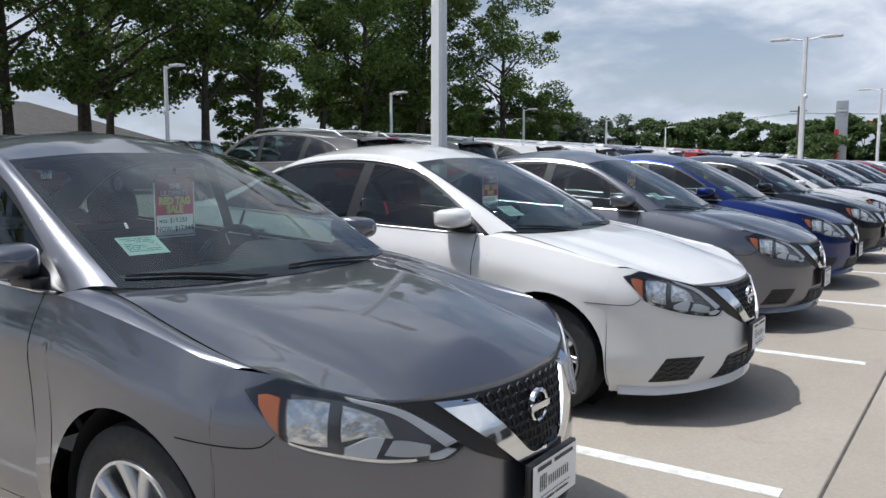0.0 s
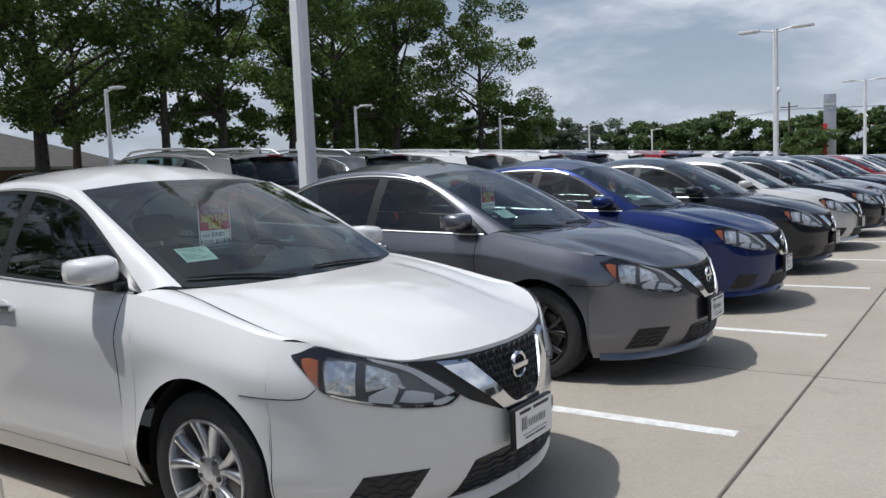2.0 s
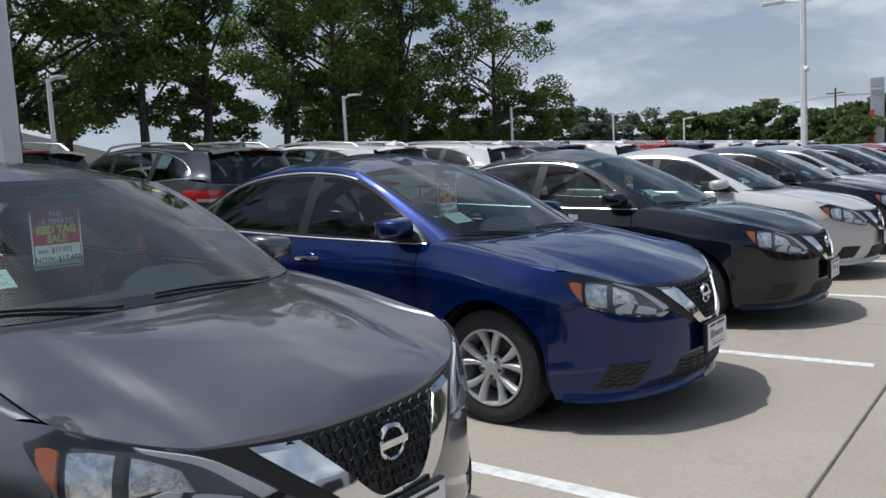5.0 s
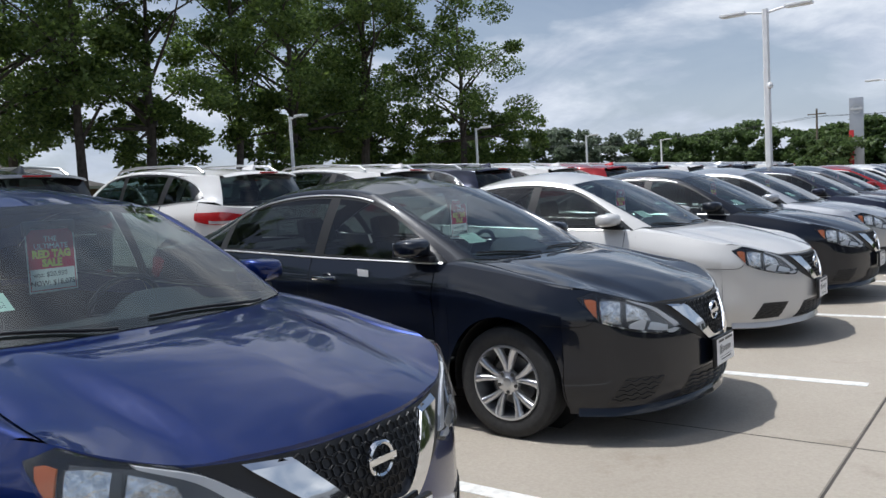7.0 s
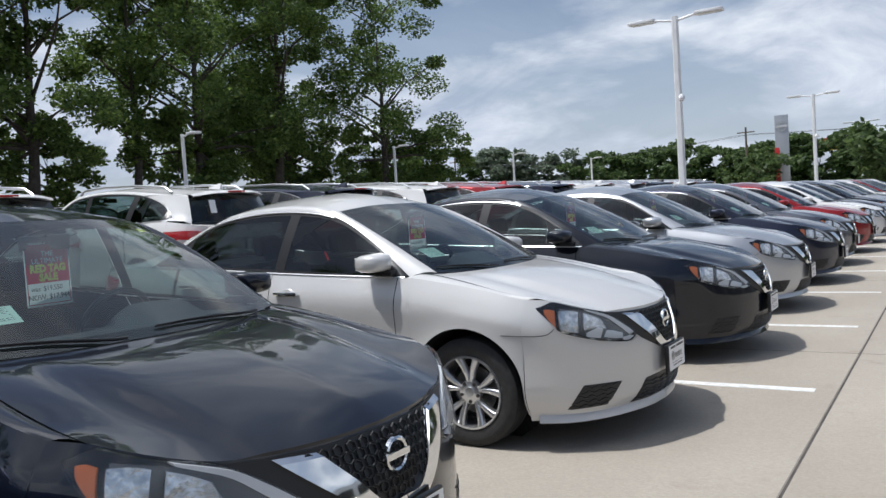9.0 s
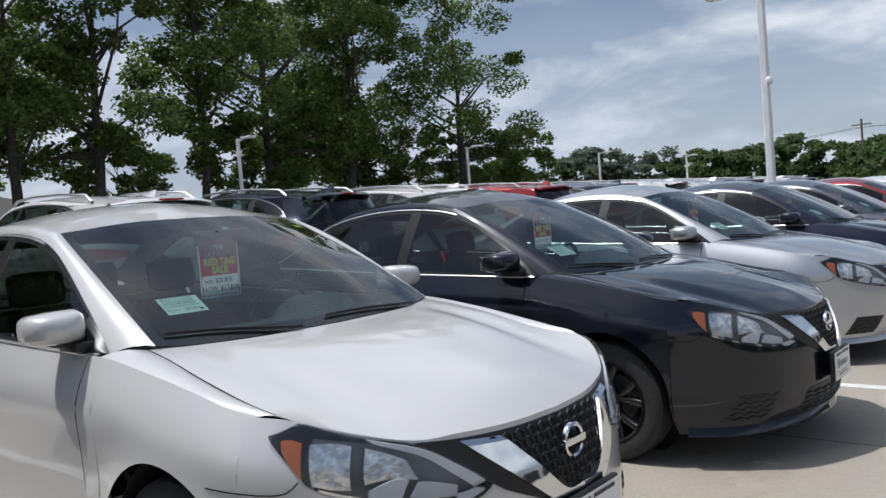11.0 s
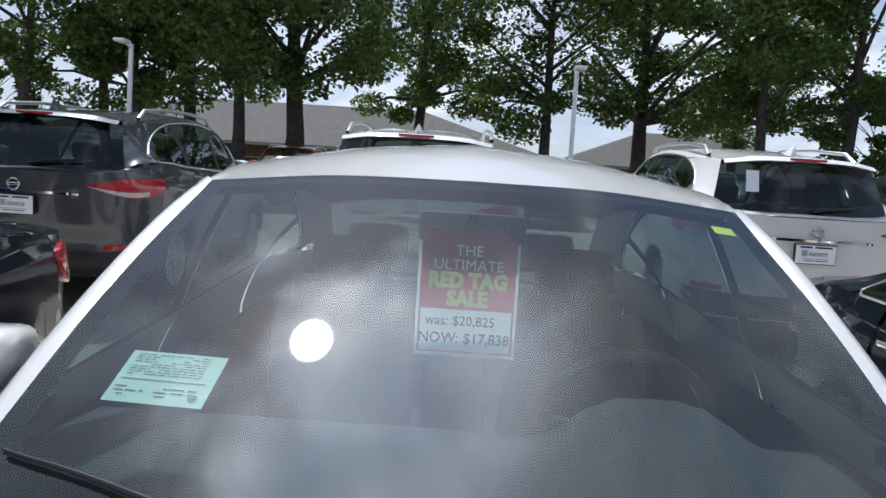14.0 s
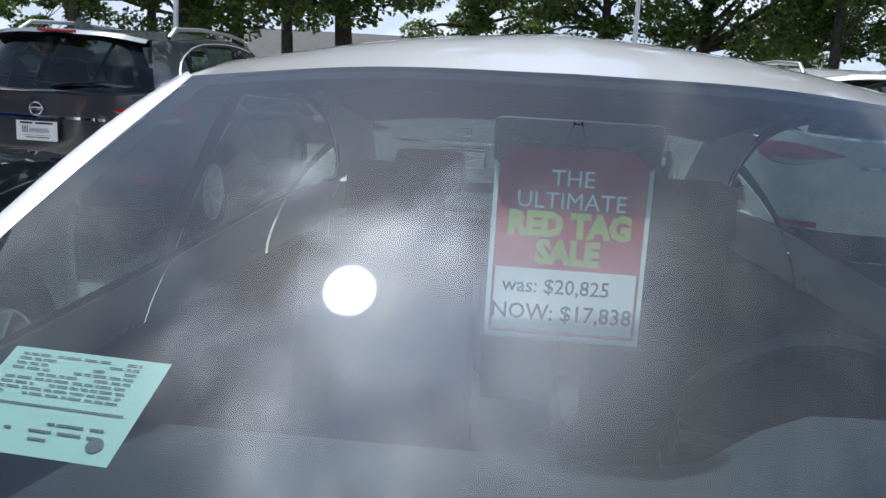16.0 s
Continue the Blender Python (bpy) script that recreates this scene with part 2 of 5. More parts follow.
# pale haze low over the horizon
low_ = wt.nodes.new("ShaderNodeMapRange")
low_.inputs["From Min"].default_value, low_.inputs["From Max"].default_value = 0.02, 0.30
low_.inputs["To Min"].default_value, low_.inputs["To Max"].default_value = 0.62, 0.0
wt.links.new(sep.outputs["Z"], low_.inputs["Value"])
mist = wt.nodes.new("ShaderNodeMix")
mist.data_type = "RGBA"
mist.inputs["B"].default_value = (6.6, 7.3, 8.6, 1)
wt.links.new(low_.outputs["Result"], mist.inputs["Factor"])
wt.links.new(mixc.outputs["Result"], mist.inputs["A"])
bg = wt.nodes["Background"]
bg.inputs["Strength"].default_value = 0.085
# bright disc added to the sky round the sun, for its glare in glass
sun_glare = wt.nodes.new("ShaderNodeMapRange")
sun_glare.interpolation_type = "SMOOTHERSTEP"
sun_glare.inputs["From Min"].default_value, sun_glare.inputs["From Max"].default_value = math.cos(radians(3.0)), math.cos(radians(0.4))
sun_glare.inputs["To Min"].default_value, sun_glare.inputs["To Max"].default_value = 1.0, 15.0
wt.links.new(dot.outputs["Value"], sun_glare.inputs["Value"])
with_glare = wt.nodes.new("ShaderNodeVectorMath")
with_glare.operation = "SCALE"
wt.links.new(mist.outputs["Result"], with_glare.inputs[0])
wt.links.new(sun_glare.outputs["Result"], with_glare.inputs["Scale"])
wt.links.new(with_glare.outputs[0], bg.inputs["Color"])
sun = new("sun", bpy.data.lights.new("sun", "SUN"))
sun.data.energy, sun.data.angle, sun.data.color = 3.6, radians(0.53), (1.0, 0.965, 0.91)
sun.matrix_world = look(SUN_DIR * 100, (0, 0, 0))

# ---- materials ----
PAINTS = {
    "grey": paint("paint grey", (0.155, 0.158, 0.178), 0.85, 0.3),
    "white": paint("paint white", (0.72, 0.71, 0.695)),
    "pearl": paint("paint pearl", (0.61, 0.60, 0.585), 0.15, 0.3),
    "blue": paint("paint blue", (0.0012, 0.014, 0.105), 0.55, 0.32),
    "black": paint("paint black", (0.004, 0.006, 0.012), 0.0, 0.3),
    "silver": paint("paint silver", (0.50, 0.51, 0.53), 0.7, 0.35),
    "navy": paint("paint navy", (0.015, 0.018, 0.035), 0.5, 0.35),
    "red": paint("paint red", (0.26, 0.012, 0.015), 0.3, 0.35),
    "stone": paint("paint stone", (0.17, 0.166, 0.16), 0.6, 0.38),
    "gunmetal": paint("paint gunmetal", (0.085, 0.09, 0.10), 0.7, 0.35),
}
RUBBER = vary(mat("rubber", (0.02, 0.02, 0.02), 0.75), 30, (0.016, 0.016, 0.017), (0.03, 0.03, 0.03), bump=0.2)
RIMS = {"silver": mat("rim silver", (0.62, 0.63, 0.65), 0.28, 0.9), "black": mat("rim black", (0.012, 0.012, 0.013), 0.22, 0.3, 0.6),
        "cover": mat("rim cover", (0.5, 0.51, 0.52), 0.4, 0.5)}
BLACK = mat("black plastic", (0.012, 0.012, 0.013), 0.4)
TRIM = mat("grey black trim", (0.02, 0.02, 0.021), 0.35)
DARKMETAL = mat("dark metal", (0.1, 0.1, 0.1), 0.4, 0.9)
STEEL = vary(mat("brushed steel", (0.3, 0.3, 0.3), 0.4, 0.9), 20, (0.22, 0.21, 0.20), (0.35, 0.35, 0.35))
BRIGHT = mat("bright trim", (0.75, 0.76, 0.77), 0.28, 0.85)
CHROME = mat("chrome", (0.78, 0.79, 0.80), 0.07, 1.0)
SATIN = mat("satin aluminium", (0.62, 0.63, 0.64), 0.3, 0.9)
REFLECTOR = vary(mat("reflector", (0.85, 0.85, 0.86), 0.2, 0.95), 34, (0.45, 0.46, 0.47), (0.97, 0.97, 0.97), bump=0.5, bump_scale=15)
HOUSING = mat("lamp housing", (0.11, 0.113, 0.118), 0.2, 0.5)
LAMPBLACK = mat("lamp housing black", (0.012, 0.012, 0.014), 0.12)
WHITEPLASTIC = mat("white light guide", (0.58, 0.59, 0.60), 0.2)
AMBER = mat("amber lens", (0.36, 0.10, 0.03), 0.2, 0.0, 0.6)
REDLENS = mat("red lens", (0.42, 0.012, 0.015), 0.15, 0.0, 1.0)
WHITELENS = mat("clear lens over grey", (0.55, 0.52, 0.52), 0.2, 0.2, 1.0)
PAPER = vary(mat("white paper", (0.8, 0.8, 0.8), 0.6), 8, (0.76, 0.77, 0.78), (0.83, 0.83, 0.82))
GREENPAPER = vary(mat("pale green paper", (0.55, 0.78, 0.68), 0.6), 8, (0.56, 0.76, 0.68), (0.62, 0.80, 0.72))
TAGRED = vary(mat("tag red", (0.45, 0.03, 0.05), 0.5), 10, (0.42, 0.03, 0.05), (0.48, 0.04, 0.065))
TAGYELLOW = mat("tag yellow", (0.85, 0.80, 0.12), 0.5)
INK = mat("marker ink", (0.02, 0.025, 0.03), 0.6)
STICKER = mat("yellow sticker", (0.50, 0.56, 0.05), 0.5)
PLATEPAPER = vary(mat("plate paper", (0.85, 0.85, 0.85), 0.5), 8, (0.88, 0.88, 0.88), (0.93, 0.93, 0.92))
LETTERWHITE = mat("printed white", (0.8, 0.8, 0.8), 0.6)
for thin in (PAPER, TAGRED, GREENPAPER):
    tt = thin.node_tree
    trl = tt.nodes.new("ShaderNodeBsdfTranslucent")
    src = tt.nodes["Principled BSDF"].inputs["Base Color"]
    trl.inputs["Color"].default_value = src.default_value
    if src.links:
        tt.links.new(src.links[0].from_socket, trl.inputs["Color"])
    mxx = tt.nodes.new("ShaderNodeMixShader")
    mxx.inputs[0].default_value = 0.5
    tt.links.new(tt.nodes["Principled BSDF"].outputs[0], mxx.inputs[1])
    tt.links.new(trl.outputs[0], mxx.inputs[2])
    tt.links.new(mxx.outputs[0], tt.nodes["Material Output"].inputs["Surface"])
MIRROR = mat("mirror glass", (0.85, 0.86, 0.87), 0.02, 1.0)
UNDER = mat("underbody", (0.008, 0.008, 0.008), 0.8)
DASH = vary(mat("dash plastic", (0.018, 0.018, 0.02), 0.75, 0, 0, None, 0.03), 3, (0.026, 0.028, 0.031), (0.034, 0.037, 0.041))
FRIT = mat("black glass border", (0.008, 0.008, 0.009), 0.9, 0, 0, None, 0.05)
SEAT = vary(mat("dark seat cloth", (0.02, 0.02, 0.022), 0.9, 0, 0, None, 0.03), 5, (0.030, 0.031, 0.034), (0.044, 0.045, 0.048))
SIDEGLASS = glazing("tinted side glass", (0.26, 0.31, 0.30), 1.0, 1.6)
WINDSHIELD = glazing("windshield glass", (0.66, 0.84, 0.82), 1.0, 1.85)
LENS = glazing("clear lamp lens", (0.93, 0.94, 0.95), 0.9, 1.45)
POLEWHITE = vary(mat("white pole enamel", (0.78, 0.79, 0.80), 0.4), 3, (0.70, 0.71, 0.72), (0.80, 0.81, 0.82))
LAMPGLASS = mat("lamp lens", (0.6, 0.62, 0.62), 0.2)
STRIPE = vary(mat("stripe paint", (0.75, 0.75, 0.72), 0.7), 14, (0.52, 0.51, 0.48), (0.80, 0.80, 0.78), bump=0.1)
ASPHALT = vary(mat("joint sealant", (0.05, 0.045, 0.04), 0.9), 6, (0.035, 0.03, 0.028), (0.09, 0.08, 0.07))
BARK = vary(mat("bark", (0.08, 0.065, 0.05), 0.9), 5, (0.035, 0.028, 0.022), (0.10, 0.085, 0.07), bump=0.8, bump_scale=14)
ROOFTILE = vary(mat("brown shingle", (0.08, 0.075, 0.07), 0.9), 2.2, (0.06, 0.055, 0.05), (0.095, 0.088, 0.08), bump=0.4, bump_scale=20)
BRICKS = vary(mat("red brown brick", (0.16, 0.08, 0.06), 0.9), 3.0, (0.10, 0.05, 0.04), (0.18, 0.10, 0.075), bump=0.3, bump_scale=30)
FASCIA = mat("painted fascia", (0.35, 0.33, 0.30), 0.6)
WOODPOLE = vary(mat("weathered wood", (0.16, 0.12, 0.09), 0.9), 4, (0.11, 0.085, 0.065), (0.2, 0.16, 0.12), bump=0.4)
WIRE = mat("cable", (0.03, 0.03, 0.03), 0.6)
SIGNGREY = mat("sign cladding", (0.45, 0.46, 0.48), 0.35, 0.6)
SIGNRED = mat("sign red", (0.55, 0.03, 0.03), 0.4)
SIGNYELLOW = mat("sign yellow", (0.75, 0.55, 0.06), 0.4)
GRASS = vary(mat("lawn", (0.06, 0.09, 0.03), 0.95), 0.8, (0.045, 0.07, 0.022), (0.085, 0.12, 0.04), bump=0.6, bump_scale=25)


def leaf_material(name, dark, light):
    m = mat(name, light, 0.55)
    t, b = m.node_tree, m.node_tree.nodes["Principled BSDF"]
    geo = t.nodes.new("ShaderNodeNewGeometry")
    ramp = t.nodes.new("ShaderNodeValToRGB")
    ramp.color_ramp.elements[0].color, ramp.color_ramp.elements[1].color = (*dark, 1), (*light, 1)
    t.links.new(geo.outputs["Random Per Island"], ramp.inputs["Fac"])
    t.links.new(ramp.outputs["Color"], b.inputs["Base Color"])
    tl = t.nodes.new("ShaderNodeBsdfTranslucent")
    t.links.new(ramp.outputs["Color"], tl.inputs["Color"])
    mx = t.nodes.new("ShaderNodeMixShader")
    mx.inputs[0].default_value = 0.5
    t.links.new(b.outputs[0], mx.inputs[1])
    t.links.new(tl.outputs[0], mx.inputs[2])
    t.links.new(mx.outputs[0], t.nodes["Material Output"].inputs["Surface"])
    return m


LEAVES = leaf_material("leaves", (0.05, 0.095, 0.024), (0.19, 0.27, 0.06))
FARLEAVES = leaf_material("far leaves", (0.06, 0.10, 0.035), (0.13, 0.19, 0.06))
GREYLEAVES = leaf_material("silvery leaves", (0.10, 0.13, 0.09), (0.2, 0.24, 0.17))


def concrete():
    m = mat("broom-finished concrete", (0.42, 0.39, 0.34), 0.85)
    t, b = m.node_tree, m.node_tree.nodes["Principled BSDF"]
    co = t.nodes.new("ShaderNodeTexCoord")
    big = node(m, "ShaderNodeTexNoise", Scale=0.35, Detail=8.0, Roughness=0.62)
    fine = node(m, "ShaderNodeTexNoise", Scale=55.0, Detail=4.0, Roughness=0.7)
    spots = node(m, "ShaderNodeTexNoise", Scale=1.7, Detail=6.0, Roughness=0.7)
    for n in (big, fine, spots):
        t.links.new(co.outputs["Object"], n.inputs["Vector"])
    r1 = t.nodes.new("ShaderNodeValToRGB")
    r1.color_ramp.elements[0].position, r1.color_ramp.elements[1].position = 0.3, 0.72
    r1.color_ramp.elements[0].color, r1.color_ramp.elements[1].color = (0.305, 0.268, 0.220, 1), (0.395, 0.355, 0.298, 1)
    t.links.new(big.outputs["Fac"], r1.inputs["Fac"])
    r2 = t.nodes.new("ShaderNodeValToRGB")
    r2.color_ramp.elements[0].position, r2.color_ramp.elements[1].position = 0.25, 0.75
    r2.color_ramp.elements[0].color, r2.color_ramp.elements[1].color = (0.84, 0.84, 0.84, 1), (1.1, 1.1, 1.1, 1)
    t.links.new(fine.outputs["Fac"], r2.inputs["Fac"])
    r3 = t.nodes.new("ShaderNodeValToRGB")
    r3.color_ramp.elements[0].position, r3.color_ramp.elements[1].position = 0.26, 0.42
    r3.color_ramp.elements[0].color, r3.color_ramp.elements[1].color = (0.78, 0.75, 0.72, 1), (1, 1, 1, 1)
    t.links.new(spots.outputs["Fac"], r3.inputs["Fac"])
    m1, m2 = t.nodes.new("ShaderNodeMix"), t.nodes.new("ShaderNodeMix")
    for mm in (m1, m2):
        mm.data_type, mm.blend_type = "RGBA", "MULTIPLY"
        mm.inputs["Factor"].default_value = 1.0
    t.links.new(r1.outputs["Color"], m1.inputs["A"])
    t.links.new(r2.outputs["Color"], m1.inputs["B"])
    t.links.new(m1.outputs["Result"], m2.inputs["A"])
    t.links.new(r3.outputs["Color"], m2.inputs["B"])
    t.links.new(m2.outputs["Result"], b.inputs["Base Color"])
    bp = node(m, "ShaderNodeBump", Strength=0.25, Distance=0.01)
    t.links.new(fine.outputs["Fac"], bp.inputs["Height"])
    t.links.new(bp.outputs["Normal"], b.inputs["Normal"])
    return m


CONCRETE = concrete()


# ---- cars: one builder, two sets of lines (nose at x = 0, tail towards -x) ----
PROF = [(0, 0.925), (0.1, 0.97), (0.22, 0.991), (0.4, 0.986), (0.6, 0.991), (0.75, 1.0), (0.81, 0.995), (0.9, 0.966), (1.0, 0.922)]
SEDAN = dict(
    wheel=0.318, axles=(-0.91, -3.61), arch=0.365, sill=0.205, length=4.62, rim=0.215,
    width=[(-0.54, 0.852), (-0.60, 0.866), (-0.70, 0.877), (-1.0, 0.881), (-2.3, 0.882), (-3.4, 0.882), (-4.1, 0.845), (-4.5, 0.79)],
    shoulder=[(-0.5, 0.842), (-0.8, 0.908), (-1.15, 0.965), (-1.3, 0.982), (-2.3, 1.02), (-3.4, 1.075), (-3.9, 1.08), (-4.5, 1.04)],
    nose=[(0, 0), (-0.02, 0.2), (-0.075, 0.38), (-0.16, 0.56), (-0.28, 0.712), (-0.38, 0.784), (-0.46, 0.824), (-0.54, 0.852)],
    nosetop=[(0, 0.735), (0.2, 0.736), (0.4, 0.742), (0.56, 0.759), (0.73, 0.800), (0.85, 0.829), (0.95, 0.845), (1.06, 0.85), (1.13, 0.853)],
    nosedx=[(0.2, -0.05), (0.25, -0.01), (0.35, 0.0), (0.5, 0.0), (0.6, -0.015), (0.72, -0.06), (0.85, -0.10)],
    hoodedge=[(-0.47, 0.72, 0.822), (-0.62, 0.735, 0.868), (-0.85, 0.735, 0.925), (-1.05, 0.715, 0.968), (-1.2, 0.70, 0.992)],
    hoodmid=[(-0.062, 0, 0.738), (-0.2, 0, 0.80), (-0.45, 0, 0.872), (-0.75, 0, 0.94), (-1.02, 0, 0.985)],
    cowl=[(-1.02, 0, 0.985), (-1.06, 0.35, 0.985), (-1.13, 0.58, 0.988), (-1.2, 0.70, 0.992)],
    wstop=[(-1.92, 0, 1.446), (-1.935, 0.3, 1.441), (-1.98, 0.598, 1.413)],
    wsmid=[(-1.02, 0, 0.988), (-1.48, 0, 1.236), (-1.92, 0, 1.446)],
    wsedge=[(-1.18, 0.685, 1.002), (-1.57, 0.652, 1.215), (-1.98, 0.598, 1.413)],
    roofmid=[(-1.92, 0, 1.446), (-2.2, 0, 1.526), (-2.55, 0, 1.553), (-3.0, 0, 1.515), (-3.36, 0, 1.405)],
    rail=[(-1.32, 0.772, 0.985), (-1.55, 0.73, 1.15), (-1.92, 0.662, 1.358), (-2.3, 0.628, 1.428), (-2.75, 0.622, 1.43), (-3.15, 0.64, 1.365), (-3.5, 0.67, 1.21), (-3.72, 0.725, 1.105)],
    railtail=[(-3.15, 0.64, 1.365), (-3.5, 0.67, 1.21), (-3.72, 0.725, 1.105), (-4.06, 0.765, 1.083)],
    rgtop=[(-3.36, 0, 1.405), (-3.34, 0.3, 1.398), (-3.28, 0.53, 1.372)],
    rgmid=[(-3.36, 0, 1.405), (-3.75, 0, 1.24), (-4.1, 0, 1.098)],
    rgedge=[(-3.28, 0.53, 1.372), (-3.68, 0.57, 1.225), (-4.04, 0.612, 1.096)],
    rgbase=[(-4.1, 0, 1.098), (-4.09, 0.35, 1.098), (-4.04, 0.612, 1.096)],
    deckmid=[(-4.1, 0, 1.098), (-4.35, 0, 1.092), (-4.58, 0, 1.085)],
    tail=[(-4.62, 0), (-4.605, 0.3), (-4.56, 0.52), (-4.46, 0.68), (-4.3, 0.785), (-4.1, 0.845)],
    tailtop=[(0, 1.08), (0.4, 1.078), (0.7, 1.066), (0.95, 1.06), (1.2, 1.065)],
    taildx=[(0.22, -0.05), (0.35, 0.0), (0.55, 0.0), (0.7, -0.04), (0.85, -0.06), (1.1, -0.02)],
    doors=(-1.38, -2.42, -3.36), bumper=0.62, pillars=(0.36, 0.44, 0.475, 0.845, 0.865, 0.985))
SUV = dict(
    wheel=0.352, axles=(-0.92, -3.626), arch=0.405, sill=0.29, length=4.68, rim=0.235,
    width=[(-0.51, 0.875), (-0.65, 0.888), (-1.0, 0.91), (-2.3, 0.92), (-3.4, 0.92), (-4.1, 0.895), (-4.5, 0.845)],
    shoulder=[(-0.5, 0.93), (-0.8, 1.02), (-1.15, 1.07), (-1.3, 1.085), (-2.3, 1.13), (-3.4, 1.19), (-3.9, 1.23), (-4.5, 1.22)],
    nose=[(0, 0), (-0.02, 0.2), (-0.07, 0.38), (-0.15, 0.56), (-0.26, 0.715), (-0.37, 0.81), (-0.51, 0.875)],
    nosetop=[(0, 0.91), (0.2, 0.91), (0.4, 0.915), (0.6, 0.92), (0.8, 0.93), (0.95, 0.94), (1.13, 0.95)],
    nosedx=[(0.28, -0.05), (0.35, -0.01), (0.45, 0.0), (0.6, 0.0), (0.75, -0.015), (0.9, -0.05), (1.0, -0.08)],
    hoodedge=[(-0.47, 0.75, 0.94), (-0.62, 0.765, 0.985), (-0.85, 0.77, 1.04), (-1.05, 0.755, 1.075), (-1.2, 0.74, 1.10)],
    hoodmid=[(-0.062, 0, 0.912), (-0.2, 0, 0.97), (-0.45, 0, 1.025), (-0.75, 0, 1.07), (-1.02, 0, 1.10)],
    cowl=[(-1.02, 0, 1.10), (-1.06, 0.35, 1.10), (-1.13, 0.6, 1.10), (-1.2, 0.74, 1.10)],
    wstop=[(-1.82, 0, 1.615), (-1.84, 0.3, 1.608), (-1.9, 0.60, 1.575)],
    wsmid=[(-1.02, 0, 1.10), (-1.45, 0, 1.39), (-1.82, 0, 1.615)],
    wsedge=[(-1.19, 0.735, 1.11), (-1.55, 0.68, 1.37), (-1.9, 0.60, 1.575)],
    roofmid=[(-1.82, 0, 1.615), (-2.3, 0, 1.665), (-2.9, 0, 1.672), (-3.6, 0, 1.645), (-4.38, 0, 1.585)],
    rail=[(-1.32, 0.812, 1.088), (-1.55, 0.755, 1.27), (-1.9, 0.66, 1.515), (-2.4, 0.63, 1.595), (-3.0, 0.63, 1.595), (-3.5, 0.645, 1.55), (-3.9, 0.69, 1.43), (-4.12, 0.76, 1.27)],
    railtail=[(-3.5, 0.645, 1.55), (-3.9, 0.69, 1.43), (-4.12, 0.76, 1.27), (-4.36, 0.80, 1.225)],
    rgtop=[(-4.38, 0, 1.585), (-4.34, 0.35, 1.578), (-4.24, 0.60, 1.545)],
    rgmid=[(-4.38, 0, 1.585), (-4.5, 0, 1.38), (-4.585, 0, 1.16)],
    rgedge=[(-4.24, 0.60, 1.545), (-4.33, 0.645, 1.36), (-4.4, 0.69, 1.17)],
    rgbase=[(-4.585, 0, 1.16), (-4.55, 0.35, 1.16), (-4.4, 0.69, 1.17)],
    deckmid=[(-4.585, 0, 1.16), (-4.595, 0, 1.15), (-4.60, 0, 1.14)],
    tail=[(-4.68, 0), (-4.66, 0.35), (-4.6, 0.58), (-4.49, 0.74), (-4.3, 0.845), (-4.1, 0.895)],
    tailtop=[(0, 1.14), (0.4, 1.14), (0.7, 1.155), (0.95, 1.19), (1.3, 1.23)],
    taildx=[(0.3, -0.06), (0.42, 0.0), (0.6, 0.0), (0.7, 0.04), (0.85, 0.06), (1.2, 0.09)],
    doors=(-1.40, -2.46, -3.32), bumper=0.78, pillars=(0.30, 0.385, 0.41, 0.70, 0.73, 0.95))


class Car:
    """The surfaces of a car's shell as functions."""

    def __init__(self, t):
        self.t = t
        self.nose = curve([(x, y, 0) for x, y in t["nose"]], 60)
        self.tailline = curve([(x, y, 0) for x, y in t["tail"]], 60)
        self.nlen = sum((b - a).length for a, b in zip(self.nose, self.nose[1:]))
        self.tlen = sum((b - a).length for a, b in zip(self.tailline, self.tailline[1:]))

    def side(self, x, z, out=0.0):
        """A point of the flank; y is on the +y side."""
        t = self.t
        top = table(t["shoulder"], x)
        h = (z - t["sill"]) / (top - t["sill"])
        y = table(t["width"], x) * table(PROF, min(max(h, 0), 1))
        for ax in t["axles"]:
            d = math.hypot(x - ax, z - t["wheel"])
            y += 0.016 * max(0.0, 1 - abs(d - t["arch"]) / 0.14) ** 2
        return Vector((x, y + out, z))

    def _end(self, line, length, dxs, d, z, out, sign):
        f = min(max(d / length, 0), 1) * (len(line) - 1)
        i = min(int(f), len(line) - 2)
        p = line[i].lerp(line[i + 1], f - i)
        n = (line[i + 1] - line[i]).normalized()
        n = Vector((n.y, -n.x, 0)) * sign
        s = min(max(d / length, 0), 1)
        top = table(self.t["shoulder"], p.x)
        h = (z - self.t["sill"]) / (top - self.t["sill"])
        k = 1 + (table(PROF, min(max(h, 0), 1)) - 1) * s ** 1.5
        flare = sum(0.016 * max(0.0, 1 - abs(math.hypot(p.x - ax, z - self.t["wheel"]) - self.t["arch"]) / 0.14) ** 2 for ax in self.t["axles"])
        out += flare * max(0.0, (s - 0.75) / 0.25)
        return Vector((p.x + sign * table(dxs, z) * (1 - s * s), p.y * k, z)) + n * out

    def front(self, d, z, out=0.0):
        return self._end(self.nose, self.nlen, self.t["nosedx"], d, z, out, 1)

    def back(self, d, z, out=0.0):
        return self._end(self.tailline, self.tlen, self.t["taildx"], d, z, out, -1)


